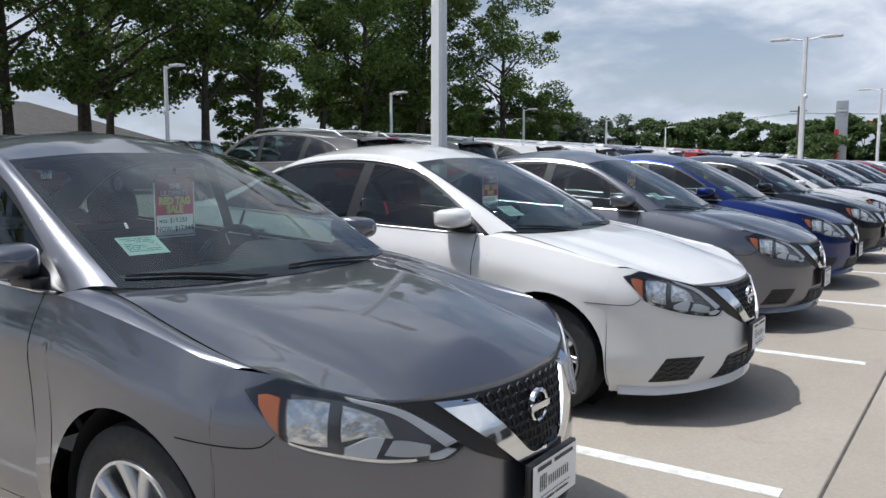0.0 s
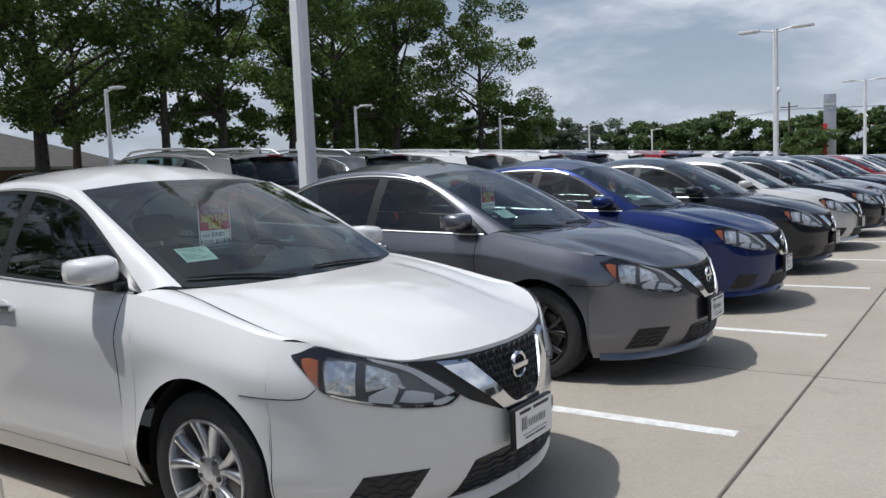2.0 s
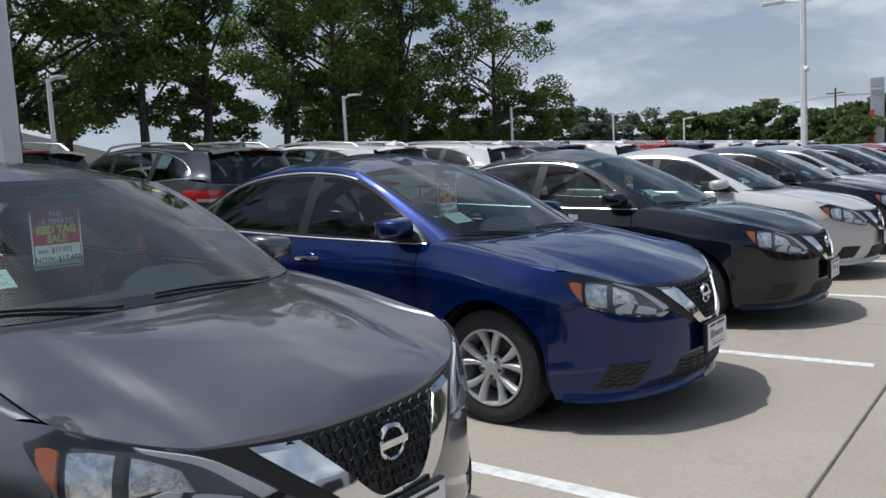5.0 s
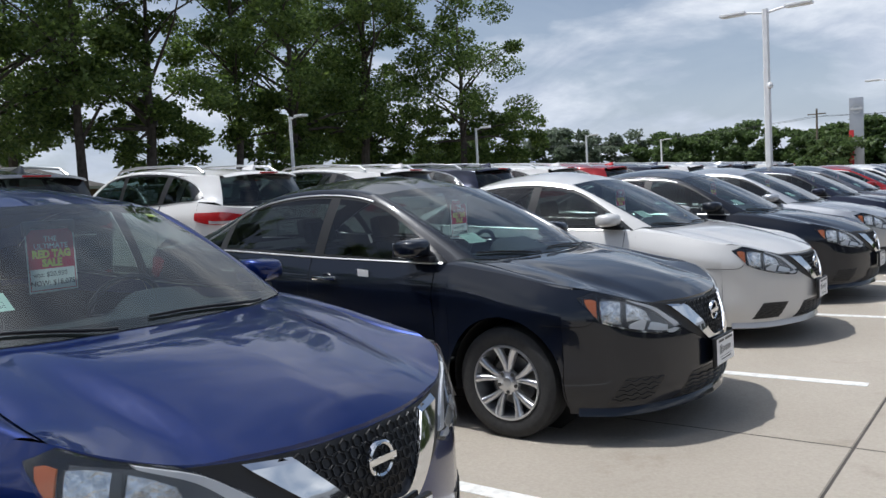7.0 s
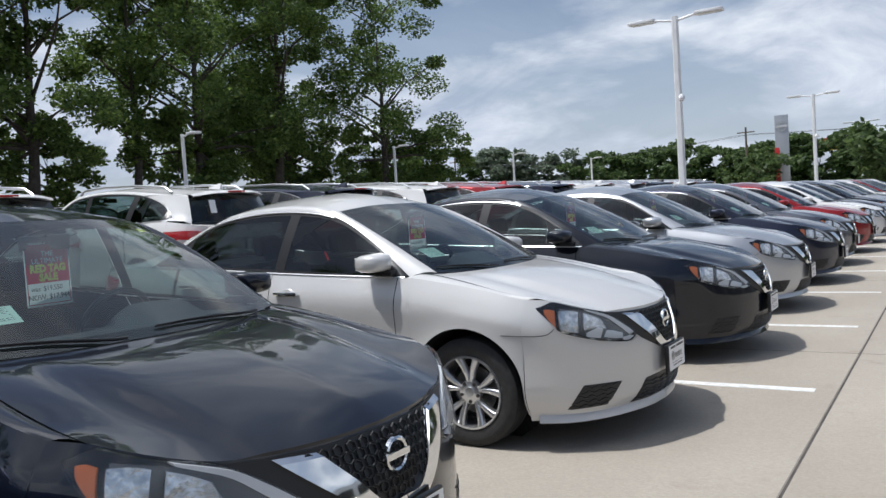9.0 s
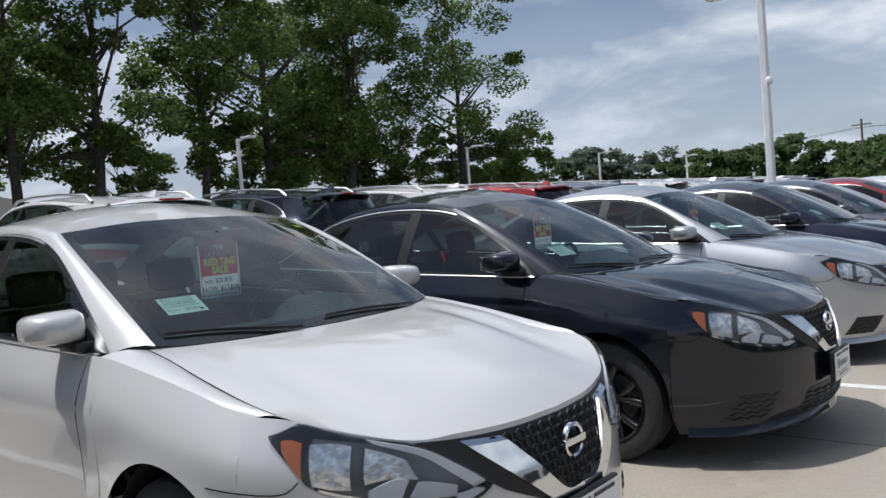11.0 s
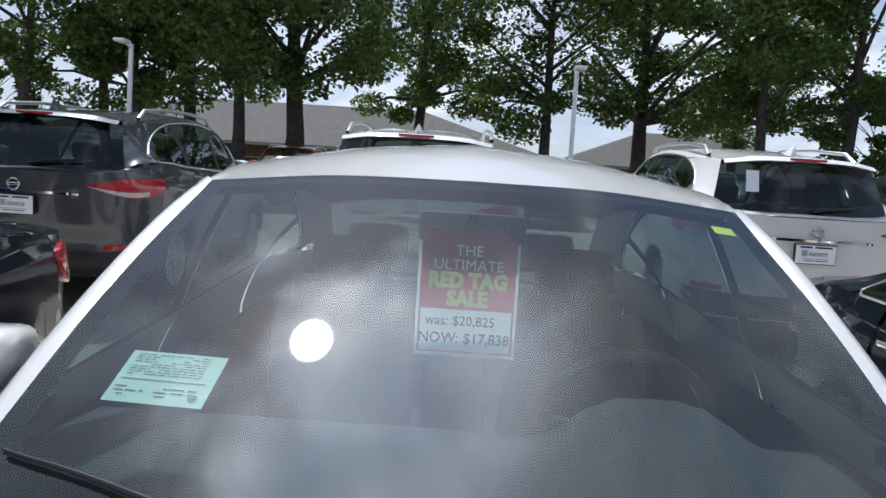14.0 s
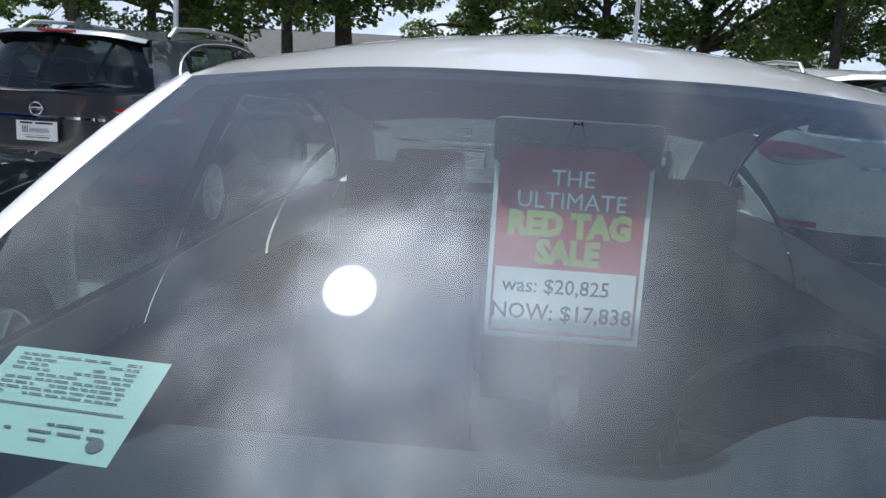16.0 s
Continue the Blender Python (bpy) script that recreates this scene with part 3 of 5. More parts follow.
def strip(f, top, bottom, n, m, out, flip=False, both=True, shape=None):
    """A raised piece on a surface f(d, z), between two lines of (d, z); rounded a little to its edges."""
    s = shape or Shape()
    up, lo = curve([(d, z, 0) for d, z in top], n), curve([(d, z, 0) for d, z in bottom], n)
    rows = []
    for j in range(m + 2):
        v = min(max((j - 1) / (m - 1), 0), 1) if m > 1 else 0
        lift = 0.0 if j in (0, m + 1) else out
        row = []
        for i in range(n):
            q = up[i].lerp(lo[i], v)
            e = 0.0 if i == n - 1 or (i == 0 and q.x > 1e-6) else lift
            row.append(f(q.x, q.y, e))
        rows.append(row)
    return s.grid(rows, flip, both)


def panel(car, x0, x1, arch=None, low=None, n=18, m=14, inset=0.003):
    """A flank panel between two uprights, cut round by a wheel arch."""
    t = car.t
    x0, x1 = x0 - inset, x1 + inset
    sill = low if low is not None else t["sill"]
    cols = []
    if arch is None:
        for i in range(n):
            x = x0 + (x1 - x0) * i / (n - 1)
            cols.append((x, sill))
    else:
        r, zc = t["arch"], t["wheel"] + 0.015
        if x0 > arch + r:
            cols += [(x0, sill), ((x0 + arch + r) / 2, sill), (arch + r, sill)]
        for i in range(25):
            a = math.pi * i / 24
            x = arch + r * math.cos(a)
            if x1 <= x <= x0:
                cols.append((x, zc + r * math.sin(a)))
        if x1 < arch - r:
            cols += [(arch - r, sill), ((x1 + arch - r) / 2, sill), (x1, sill)]
    rows = []
    for j in range(m):
        rows.append([car.side(x, zl + (table(t["shoulder"], x) - zl) * (j / (m - 1)) ** 0.9) for x, zl in cols])
    return rows


def wheel(t, name, rim_mat, label, parent, x, side):
    """A wheel: tyre, ten-spoke rim in five pairs, hub, nuts, brake disc. side: +1 or -1."""
    R, r, y = t["wheel"], t["rim"], 0.855
    s = Shape().lathe([(-0.20, r), (-0.205, R - 0.03), (-0.19, R - 0.006), (-0.16, R), (-0.05, R), (-0.02, R - 0.006), (-0.004, R - 0.03),
                       (0.0, R - 0.05), (-0.006, r + 0.02), (-0.012, r)], 40)
    tyre = part(name, s, RUBBER, parent, "black rubber tyre on its wheel")
    s = Shape().lathe([(-0.012, r + 0.001), (-0.004, r - 0.002), (-0.004, r - 0.012), (-0.02, r - 0.016), (-0.17, r - 0.03)], 40)
    for k in range(10):
        pair, sgn = k // 2, 1 if k % 2 else -1
        a0 = 2 * math.pi * pair / 5 + math.pi / 2 + sgn * 0.14
        a1 = 2 * math.pi * pair / 5 + math.pi / 2 + sgn * 0.30
        rows = []
        for i in range(6):
            f = i / 5
            rad, a, w = 0.045 + (r - 0.055) * f, a0 + (a1 - a0) * f ** 1.4, 0.011 + 0.013 * f
            yy = -0.035 + 0.026 * f
            c, q = Vector((math.cos(a), 0, math.sin(a))), Vector((-math.sin(a), 0, math.cos(a)))
            rows.append([c * rad + q * (w * e) + Vector((0, yy + d, 0)) for e, d in ((-1, -0.03), (-0.9, -0.004), (-0.5, 0.004), (0.5, 0.004), (0.9, -0.004), (1, -0.03))])
        s.grid(rows)
    rim = part("rim", s, rim_mat, tyre, label, angle=0.9)
    part("hub", Shape().lathe([(-0.05, 0.075), (-0.03, 0.07), (-0.024, 0.035), (-0.02, 0.03), (-0.018, 0.0)], 24), rim_mat, tyre)
    for k in range(5):
        a = 2 * math.pi * (k + 0.5) / 5 + math.pi / 2
        part("wheel_nut", Shape().lathe([(-0.045, 0.011), (-0.022, 0.011), (-0.02, 0.0)], 8, "y", (math.cos(a) * 0.056, 0, math.sin(a) * 0.056)), DARKMETAL, tyre)
    part("brake_disc", Shape().lathe([(-0.10, 0.0), (-0.10, 0.14), (-0.115, 0.14)], 24), STEEL, tyre)
    part("wheel_back", Shape().lathe([(-0.15, 0.0), (-0.15, r - 0.02)], 24), BLACK, tyre)
    tyre.matrix_local = pose(x, side * y, R) @ Matrix.Diagonal((1, side, 1, 1))
    return tyre


def bars(parent, name, m, lo, hi, rows, cols, f, material, seed):
    """Unreadable printing: rows of small bars on a flat piece; f maps (u, v) to a point."""
    rng = random.Random(seed)
    s = Shape()
    for r in range(rows):
        u = lo[0]
        v = hi[1] - (hi[1] - lo[1]) * (r + 0.5) / rows
        h = (hi[1] - lo[1]) / rows * 0.14
        while u < hi[0]:
            w = (hi[0] - lo[0]) / cols * rng.uniform(0.4, 1.6)
            if rng.random() < 0.8:
                e = min(u + w, hi[0])
                s.poly([f(u, v - h), f(e, v - h), f(e, v + h), f(u, v + h)])
            u += w * 1.25
    return part(name, s, material, parent, smooth=False)


def letters(body, size, m, parent, name, material, bold=0.0, stretch=1.0):
    """Lettering with the built-in face, as a mesh."""
    c = bpy.data.curves.new(name, "FONT")
    c.body, c.size, c.align_x, c.align_y, c.offset, c.resolution_u = body, size, "CENTER", "CENTER", bold, 2
    tmp = new(name + "_tmp", c)
    dg = bpy.context.evaluated_depsgraph_get()
    me = bpy.data.meshes.new_from_object(tmp.evaluated_get(dg))
    bpy.data.objects.remove(tmp)
    me.transform(m @ Matrix.Diagonal((stretch, 1, 1, 1)))
    me.materials.clear()
    me.materials.append(material)
    ob = new(name, me)
    ob.parent = parent
    return ob


def plate(car, parent, f, z0, z1, facing):
    """A dealer's paper plate in a black holder; facing: +1 front, -1 rear."""
    x0 = f(0, (z0 + z1) / 2).x
    s = Shape().box((-0.010, -0.157, z0), (0.010, 0.157, z1), 0.004)
    holder = part("plate_holder", s, BLACK, parent, "black plastic plate holder")
    holder.location.x = x0 + facing * 0.022
    holder.rotation_euler[1] = 0.0
    xs = facing * 0.0145
    s = Shape().poly([(xs, -0.150, z0 + 0.006), (xs, 0.150, z0 + 0.006), (xs, 0.150, z1 - 0.006), (xs, -0.150, z1 - 0.006)], facing < 0)
    sheet = part("plate_sheet", s, PLATEPAPER, holder, "white paper dealer plate", smooth=False)
    h = z1 - z0
    g = lambda u, v: (xs + facing * 0.002, -facing * -u, v)
    s = Shape()
    for a, b, lo, hi in [(-0.105 + 0.012 * k, -0.100 + 0.012 * k, 0.40, 0.72) for k in range(4)] + [(-0.05 + 0.0145 * k, -0.0445 + 0.0145 * k, 0.43, 0.62) for k in range(10)] + [(-0.10, 0.10, 0.28, 0.295), (-0.08 , -0.01, 0.17, 0.21), (0.0, 0.09, 0.17, 0.21), (-0.12, -0.03, 0.82, 0.90), (-0.01, 0.12, 0.82, 0.90)]:
        s.poly([g(a, z0 + h * lo), g(b, z0 + h * lo), g(b, z0 + h * hi), g(a, z0 + h * hi)])
    part("plate_print", s, BLACK, holder, smooth=False)
    return holder


def badge(car, parent, f, z, facing, r=0.055):
    """A chrome ring with a bar across it."""
    p = f(0, z)
    x = p.x + facing * 0.018
    s = Shape().lathe([(-0.008, r), (0.004, r), (0.008, r - 0.006), (0.004, r - 0.013), (-0.008, r - 0.013)], 28, "x")
    s.box((-0.004, -r * 1.08, -0.011), (0.010, r * 1.08, 0.011), 0.003)
    ob = part("badge", s, CHROME, parent, "chrome ring badge with a bar")
    ob.location = (x, 0, z)
    return ob


def make_car(name, t, tag=None, rims="silver"):
    car = Car(t)
    root = new(name)
    suv = t is SUV
    body = PAINTS["white"]
    half = 23

    # hood, with raised folds running back
    lead = [car.front(d, table(t["nosetop"], d)) for d in np.linspace(0, car.nlen * 0.86, half)]
    edge = curve([lead[-1]] + [Vector(p) for p in t["hoodedge"][1:]], 14)
    mid = curve([lead[0]] + [Vector(p) for p in t["hoodmid"][1:]], 14)
    cowl = curve(t["cowl"], half)
    rows = coons(lead, cowl, mid, edge, 0.006)
    for j, r in enumerate(rows):
        v = j / (len(rows) - 1)
        for i, p in enumerate(r):
            u = i / (half - 1)
            p.z += 0.018 * math.sin(math.pi * min(0.12 + v * 0.95, 1)) ** 0.6 / (1 + math.exp((u - (0.50 + 0.16 * v)) * 46)) - 0.006 * math.exp(-((u - 0.60 - 0.16 * v) / 0.06) ** 2) * math.sin(math.pi * v)
    s = Shape().grid(rows, True, True)
    s.grid([[p - Vector((0, 0, 0.012 * k)) + Vector((0.0, 0, 0)) for p in rows[0]] for k in (0, 1)], False, True)
    part("hood", s, body, root)
    # fender top between the hood's edge and the flank
    nose_side = car.front(car.nlen, table(t["nosetop"], car.nlen))
    x_end = t["nose"][-1][0]
    sh = [car.side(x, table(t["shoulder"], x)) for x in np.linspace(x_end + 0.004, edge[-1].x - 0.12, 14)]
    s0 = car.front(car.nlen * 0.93, table(t["nosetop"], car.nlen * 0.93))
    s = Shape().grid([[a.lerp(b, k) + Vector((0, 0, 0.012 * math.sin(math.pi * k))) + Vector((0, 0.003 if k == 0 else 0, -0.002)) for a, b in zip(edge, sh)] for k in (0, 0.2, 0.45, 0.7, 0.9, 1)], True, True)
    # flank panels
    d0, d1, d2 = t["doors"]
    fx, rx = t["axles"]
    seam = t["nose"][-1][0]
    rows = panel(car, t["nose"][-1][0] + 0.003, d0, fx)
    s.grid(rows, True, True)
    for sg in (1, -1):
        h = Shape()
        half_v = [i for i, p in enumerate(s.v) if p[1] * sg > 0]
        ren = {v: k for k, v in enumerate(half_v)}
        h.v = [s.v[i] for i in half_v]
        h.f = [tuple(ren[i] for i in f_) for f_ in s.f if all(i in ren for i in f_)]
        part("fender", h, body, root)
    low = t["sill"] + 0.075
    for nm, a, b, arch in (("front_door", d0, d1, None), ("rear_door", d1, d2, None)):
        for sg in (1, -1):
            rows = panel(car, a, b, arch, low)
            for r in rows:
                for p in r:
                    k = abs((p.z - low) / 0.5)
                    p.y -= 0.012 * math.exp(-((p.z - low - 0.16) / 0.07) ** 2)
                    p.y *= sg
            door = part(nm, Shape().grid(rows, sg > 0), body, root)
            hx, hz = (b + 0.17, table(t["shoulder"], b) - 0.135)
            p = car.side(hx, hz)
            h = Shape().box((-0.105, 0.004, -0.014), (0.105, 0.036, 0.014), 0.012)
            ob = part("handle", h, CHROME, door, "chrome door handle")
            ob.matrix_local = pose(p.x, sg * (p.y - 0.004), p.z) @ Matrix.Diagonal((1, sg, 1, 1))
            cup = Shape().lathe([(0.0, 0.0), (0.002, 0.04), (-0.004, 0.046)], 16)
            ob = part("handle_cup", cup, body, door)
            ob.matrix_local = pose(p.x, sg * p.y, p.z) @ Matrix.Diagonal((1.3, sg, 0.75, 1))
    qx = t["tail"][-1][0]
    for sg in (1, -1):
        rows = [[Vector((p.x, p.y * sg, p.z)) for p in r] for r in panel(car, d2, qx, rx, None)]
        part("quarter_panel", Shape().grid(rows), body, root)
    rows = [[car.side(d0 + 0.05 + (d2 - d0 - 0.1) * i / 11, z, o) for i in range(12)] for z, o in ((t["sill"] - 0.03, -0.05), (t["sill"] - 0.02, 0.004), (t["sill"] + 0.03, 0.008), (low - 0.004, 0.0))]
    for sg in (1, -1):
        part("sill", Shape().grid([[Vector((p.x, p.y * sg, p.z)) for p in r] for r in rows], sg > 0), BLACK if suv else body, root)

    # greenhouse
    rail = curve(t["rail"], 25)
    n_a = 9
    ws_edge, rail_a = curve(t["wsedge"], 12), rail[:n_a]
    ra = curve(rail_a, 12)
    s = Shape().grid([[a.lerp(b, k) + Vector((0.01, 0, 0.014)) * math.sin(math.pi * k) for a, b in zip(ws_edge, ra)] for k in (0, 0.25, 0.5, 0.75, 1)], False, True)
    wst, rgt = curve(t["wstop"], half), curve(t["rgtop"], half)
    k1 = min(range(25), key=lambda i: (rail[i] - Vector(t["railtail"][0])).length)
    redge = curve([wst[-1]] + [Vector((p.x, p.y - 0.035, p.z + 0.034)) for p in rail[n_a:k1]] + [rgt[-1]], 16)
    s.grid(coons(wst, rgt, curve(t["roofmid"], 16), redge, 0.004), True, True)
    out = curve(rail[n_a - 1:k1 + 1], 16)
    s.grid([[a.lerp(b, k) + Vector((0, 0.006, 0.006)) * math.sin(math.pi * k) for a, b in zip(redge, out)] for k in (0, 0.33, 0.67, 1)], False, True)
    rt = curve(t["railtail"], 12)
    rge = curve(t["rgedge"], 12)
    s.grid([[a.lerp(b, k) + Vector((0, 0.012, 0.012)) * math.sin(math.pi * k) for a, b in zip(rge, rt)] for k in (0, 0.25, 0.5, 0.75, 1)], False, True)
    shq = [car.side(x, table(t["shoulder"], x)) for x in np.linspace(rt[7].x, rt[-1].x, 8)]
    s.grid([[a, b] for a, b in zip(curve(rt[7:], 8), shq)], True, True)
    part("roof", s, body, root)
    belt = [car.side(x, table(t["shoulder"], x)) for x in np.linspace(rail[0].x, rail[-1].x, 49)]
    belt[0], belt[-1] = rail[0], rail[-1]
    rl = curve(t["rail"], 49)

    def pane(u, v, out=0.0):
        i = min(max(u, 0), 1) * 48
        k = min(int(i), 47)
        a, b = belt[k].lerp(belt[k + 1], i - k), rl[k].lerp(rl[k + 1], i - k)
        p = a.lerp(b, v)
        return p + Vector((0, out + 0.012 * math.sin(math.pi * v), 0))

    a0, a1, a2, a3, a4, a5 = t["pillars"]
    # black frame behind the panes, with the panes a little proud
    spans = ((0.085, a0 + 0.06), (a2 - 0.02, a3 - 0.01), (a4, a5))
    for sg in (1, -1):
        s = Shape()
        pn = lambda u, v: Vector((pane(u, v, -0.002).x, pane(u, v, -0.002).y * sg, pane(u, v, -0.002).z))
        for u0, u1 in ((0.0, 0.085), (a0 + 0.06, a2 - 0.02), (a3 - 0.01, a4), (a5, 1.0)):
            s.grid([[pn(u, v) for u in np.linspace(u0, u1, 6)] for v in np.linspace(0, 1, 5)], sg > 0)
        s.grid([[pn(u, v) for u in np.linspace(0, 1, 49)] for v in (0, 0.05)], sg > 0)
        s.grid([[pn(u, v) for u in np.linspace(0, 1, 49)] for v in (0.93, 1)], sg > 0)
        part("window_frame", s, BLACK, root)
    for u0, u1 in spans:
        for sg in (1, -1):
            rows = [[pane(u, v, -0.004) for u in np.linspace(u0, u1, 14)] for v in np.linspace(0.05, 0.93, 6)]
            rows = [[Vector((p.x, p.y * sg, p.z)) for p in r] for r in rows]
            g = part("side_window", Shape().grid(rows, sg > 0), SIDEGLASS, root)
            g.visible_shadow = False
    # bright line round the side windows
    for sg in (1, -1):
        s = Shape()
        loop = [pane(u, -0.005, 0.004) for u in np.linspace(0.01, 0.99, 30)] + ([pane(u, 0.985, 0.004) for u in np.linspace(0.985, 0.3, 26)])
        s.tube([(p.x, p.y * sg, p.z) for p in loop], 0.0055, 6)
        part("window_trim", s, BRIGHT, root, "bright metal window trim")
    # windshield and rear window
    cw = curve([Vector(t["cowl"][0]) + Vector((-0.01, 0, 0.004))] + [Vector(p) + Vector((-0.006, 0, 0.004)) for p in t["cowl"][1:-1]] + [ws_edge[0]], half)
    s = Shape().grid(coons(cw, wst, curve(t["wsmid"], 12), ws_edge, 0.012, (0.5, 0, 0.8)), True, True)
    g = part("windshield", s, WINDSHIELD, root)
    g.visible_shadow = False
    s = Shape().grid(coons(curve(t["rgbase"], half), rgt, curve(t["rgmid"], 12)[::-1], rge[::-1], 0.01, (-0.4, 0, 0.8)), False, True)
    g = part("rear_window", s, SIDEGLASS, root)
    g.visible_shadow = False
    # black border of the windshield and wipers
    wsr = coons(cw, wst, curve(t["wsmid"], 12), ws_edge, 0.012, (0.5, 0, 0.8))
    nrm = Vector((0.45, 0, 0.89))
    s = Shape().grid([[p - nrm * 0.006 for p in r] for r in (wsr[0], [a.lerp(b, 0.75) for a, b in zip(wsr[0], wsr[1])])], True, True)
    s.grid([[r[-1 - k].lerp(r[-2 - k], 0.3 * k) - nrm * 0.006 for r in wsr] for k in (0, 1)], True, True)
    s.grid([[p - nrm * 0.006 for p in r] for r in (wsr[-1].copy(), [a.lerp(b, 0.35) for a, b in zip(wsr[-1], wsr[-2])])], False, True)
    part("glass_border", s, FRIT, root)

    def on_ws(u, v, out=0.0):
        """u from -1 to 1 across, v from 0 to 1 up the windshield."""
        i, j = min(abs(u), 1) * (half - 1), min(max(v, 0), 1) * 11
        a, b = min(int(i), half - 2), min(int(j), 10)
        p = wsr[b][a].lerp(wsr[b][a + 1], i - a).lerp(wsr[b + 1][a].lerp(wsr[b + 1][a + 1], i - a), j - b)
        return Vector((p.x, math.copysign(p.y, u), p.z)) + nrm * out

    for u0, u1, v1 in ((0.75, -0.05, 0.055), (-0.25, -0.93, 0.075)):
        pts = [on_ws(u0 + (u1 - u0) * k / 10, 0.0 + v1 * math.sin(math.pi * 0.55 * k / 10) - 0.01, 0.012) for k in range(11)]
        s = Shape().tube(pts, [0.0065 - 0.0004 * k for k in range(11)], 6)
        s.tube([p - nrm * 0.006 for p in pts[2:]], 0.003, 5)
        part("wiper", s, BLACK, root, "black wiper arm and blade")

    # nose: bumper shell and what is set into it
    dd = list(np.linspace(0, car.nlen, 26))
    zb = t["sill"] - (0.0 if suv else 0.03)
    zs = lambda d, k: zb + (table(t["nosetop"], d) - zb) * k
    s = Shape().grid([[car.front(d, zs(d, k)) for d in dd] for k in np.linspace(0, 1, 16)], False, True)
    lip = [[car.front(d, z, o) for d in np.linspace(0, car.nlen * 0.95, 20)] for z, o in ((zb + 0.036, 0.0), (zb + 0.022, 0.018), (zb - 0.008, 0.026), (zb - 0.018, 0.0))]
    s.grid(lip, True, True)
    part("front_bumper", s, body, root)
    up = 0.17 if suv else 0.0
    f = car.front
    hl = [(1.0, 0.806), (0.94, 0.822), (0.89, 0.834), (0.73, 0.795), (0.56, 0.754), (0.45, 0.69), (0.345, 0.607)]
    ll = [(1.0, 0.802), (0.95, 0.765), (0.89, 0.712), (0.86, 0.675), (0.76, 0.637), (0.61, 0.60), (0.42, 0.575), (0.345, 0.602)]
    sh_ = lambda pts, dz=0.0: [(d, z + up + dz) for d, z in pts]
    for sg in (1, -1):
        fl = lambda d, z, o=0.0: Vector((f(d, z, o).x, f(d, z, o).y * sg, z))
        lamp = part("headlight", strip(fl, sh_(hl), sh_(ll), 30, 7, 0.004, sg < 0, False), LAMPBLACK, root, "clear headlight with an amber side reflector")
        piece = lambda nm, top, low, o, m_, lab="", n=14: part(nm, strip(fl, sh_(top), sh_(low), n, 6, o, sg < 0, False), m_, lamp, lab)
        piece("bezel", [(0.865, 0.80), (0.73, 0.778), (0.56, 0.738), (0.46, 0.675), (0.39, 0.615)], [(0.858, 0.685), (0.76, 0.647), (0.61, 0.610), (0.45, 0.588), (0.39, 0.598)], 0.006, HOUSING, "grey inner bezel", 22)
        piece("reflector", [(0.955, 0.794), (0.92, 0.797), (0.875, 0.786)], [(0.946, 0.776), (0.915, 0.738), (0.872, 0.692)], 0.008, AMBER, "amber side reflector")
        piece("reflector", [(0.865, 0.785), (0.79, 0.783), (0.715, 0.766)], [(0.86, 0.684), (0.80, 0.668), (0.735, 0.657)], 0.010, REFLECTOR, "faceted bright bowl")
        piece("reflector", [(0.705, 0.764), (0.64, 0.742), (0.575, 0.710)], [(0.725, 0.668), (0.64, 0.674), (0.555, 0.658)], 0.010, REFLECTOR, "faceted bright bowl")
        piece("reflector", [(0.575, 0.655), (0.53, 0.648), (0.45, 0.622)], [(0.61, 0.622), (0.54, 0.606), (0.46, 0.597)], 0.008, SATIN, "ribbed lower bowl")
        piece("divider", [(0.735, 0.775), (0.72, 0.772), (0.705, 0.768)], [(0.755, 0.65), (0.735, 0.645), (0.715, 0.642)], 0.013, HOUSING)
        piece("light_strip", [(0.71, 0.652), (0.63, 0.672), (0.585, 0.662)], [(0.715, 0.636), (0.66, 0.624), (0.622, 0.616)], 0.014, WHITEPLASTIC)
        piece("light_strip", [(0.70, 0.785), (0.53, 0.733), (0.43, 0.668), (0.362, 0.612)], [(0.69, 0.776), (0.545, 0.720), (0.462, 0.655), (0.405, 0.604)], 0.013, WHITEPLASTIC, "", 18)
        piece("light_strip", [(0.405, 0.608), (0.44, 0.604), (0.475, 0.604)], [(0.375, 0.600), (0.43, 0.584), (0.475, 0.588)], 0.012, WHITEPLASTIC)
        piece("chrome_edge", [(0.862, 0.682), (0.76, 0.648), (0.62, 0.613), (0.50, 0.596)], [(0.862, 0.675), (0.76, 0.640), (0.62, 0.604), (0.50, 0.588)], 0.010, CHROME, "", 18)
        lens = part("lens", strip(fl, sh_(hl), sh_(ll), 26, 7, 0.020, sg < 0, False), LENS, lamp)
        lens.visible_shadow = False
        part("side_vent", strip(fl, sh_([(0.755, 0.368), (0.63, 0.366), (0.50, 0.360)], -up * 0.3), sh_([(0.86, 0.236), (0.73, 0.238), (0.605, 0.241)], -up * 0.3), 12, 5, 0.002, sg < 0, False), BLACK, root)
        s = Shape()
        for k in range(5):
            v_ = (k + 0.5) / 5
            s.tube([fl(0.75 + 0.104 * v_ - 0.246 * q, 0.366 - 0.126 * v_ + 0.007 * math.sin(q * 22 + math.pi * (k % 2)) + up * 0.7, 0.004) for q in np.linspace(0.03, 0.97, 16)], 0.003, 4)
        part("vent_mesh", s, TRIM, root)
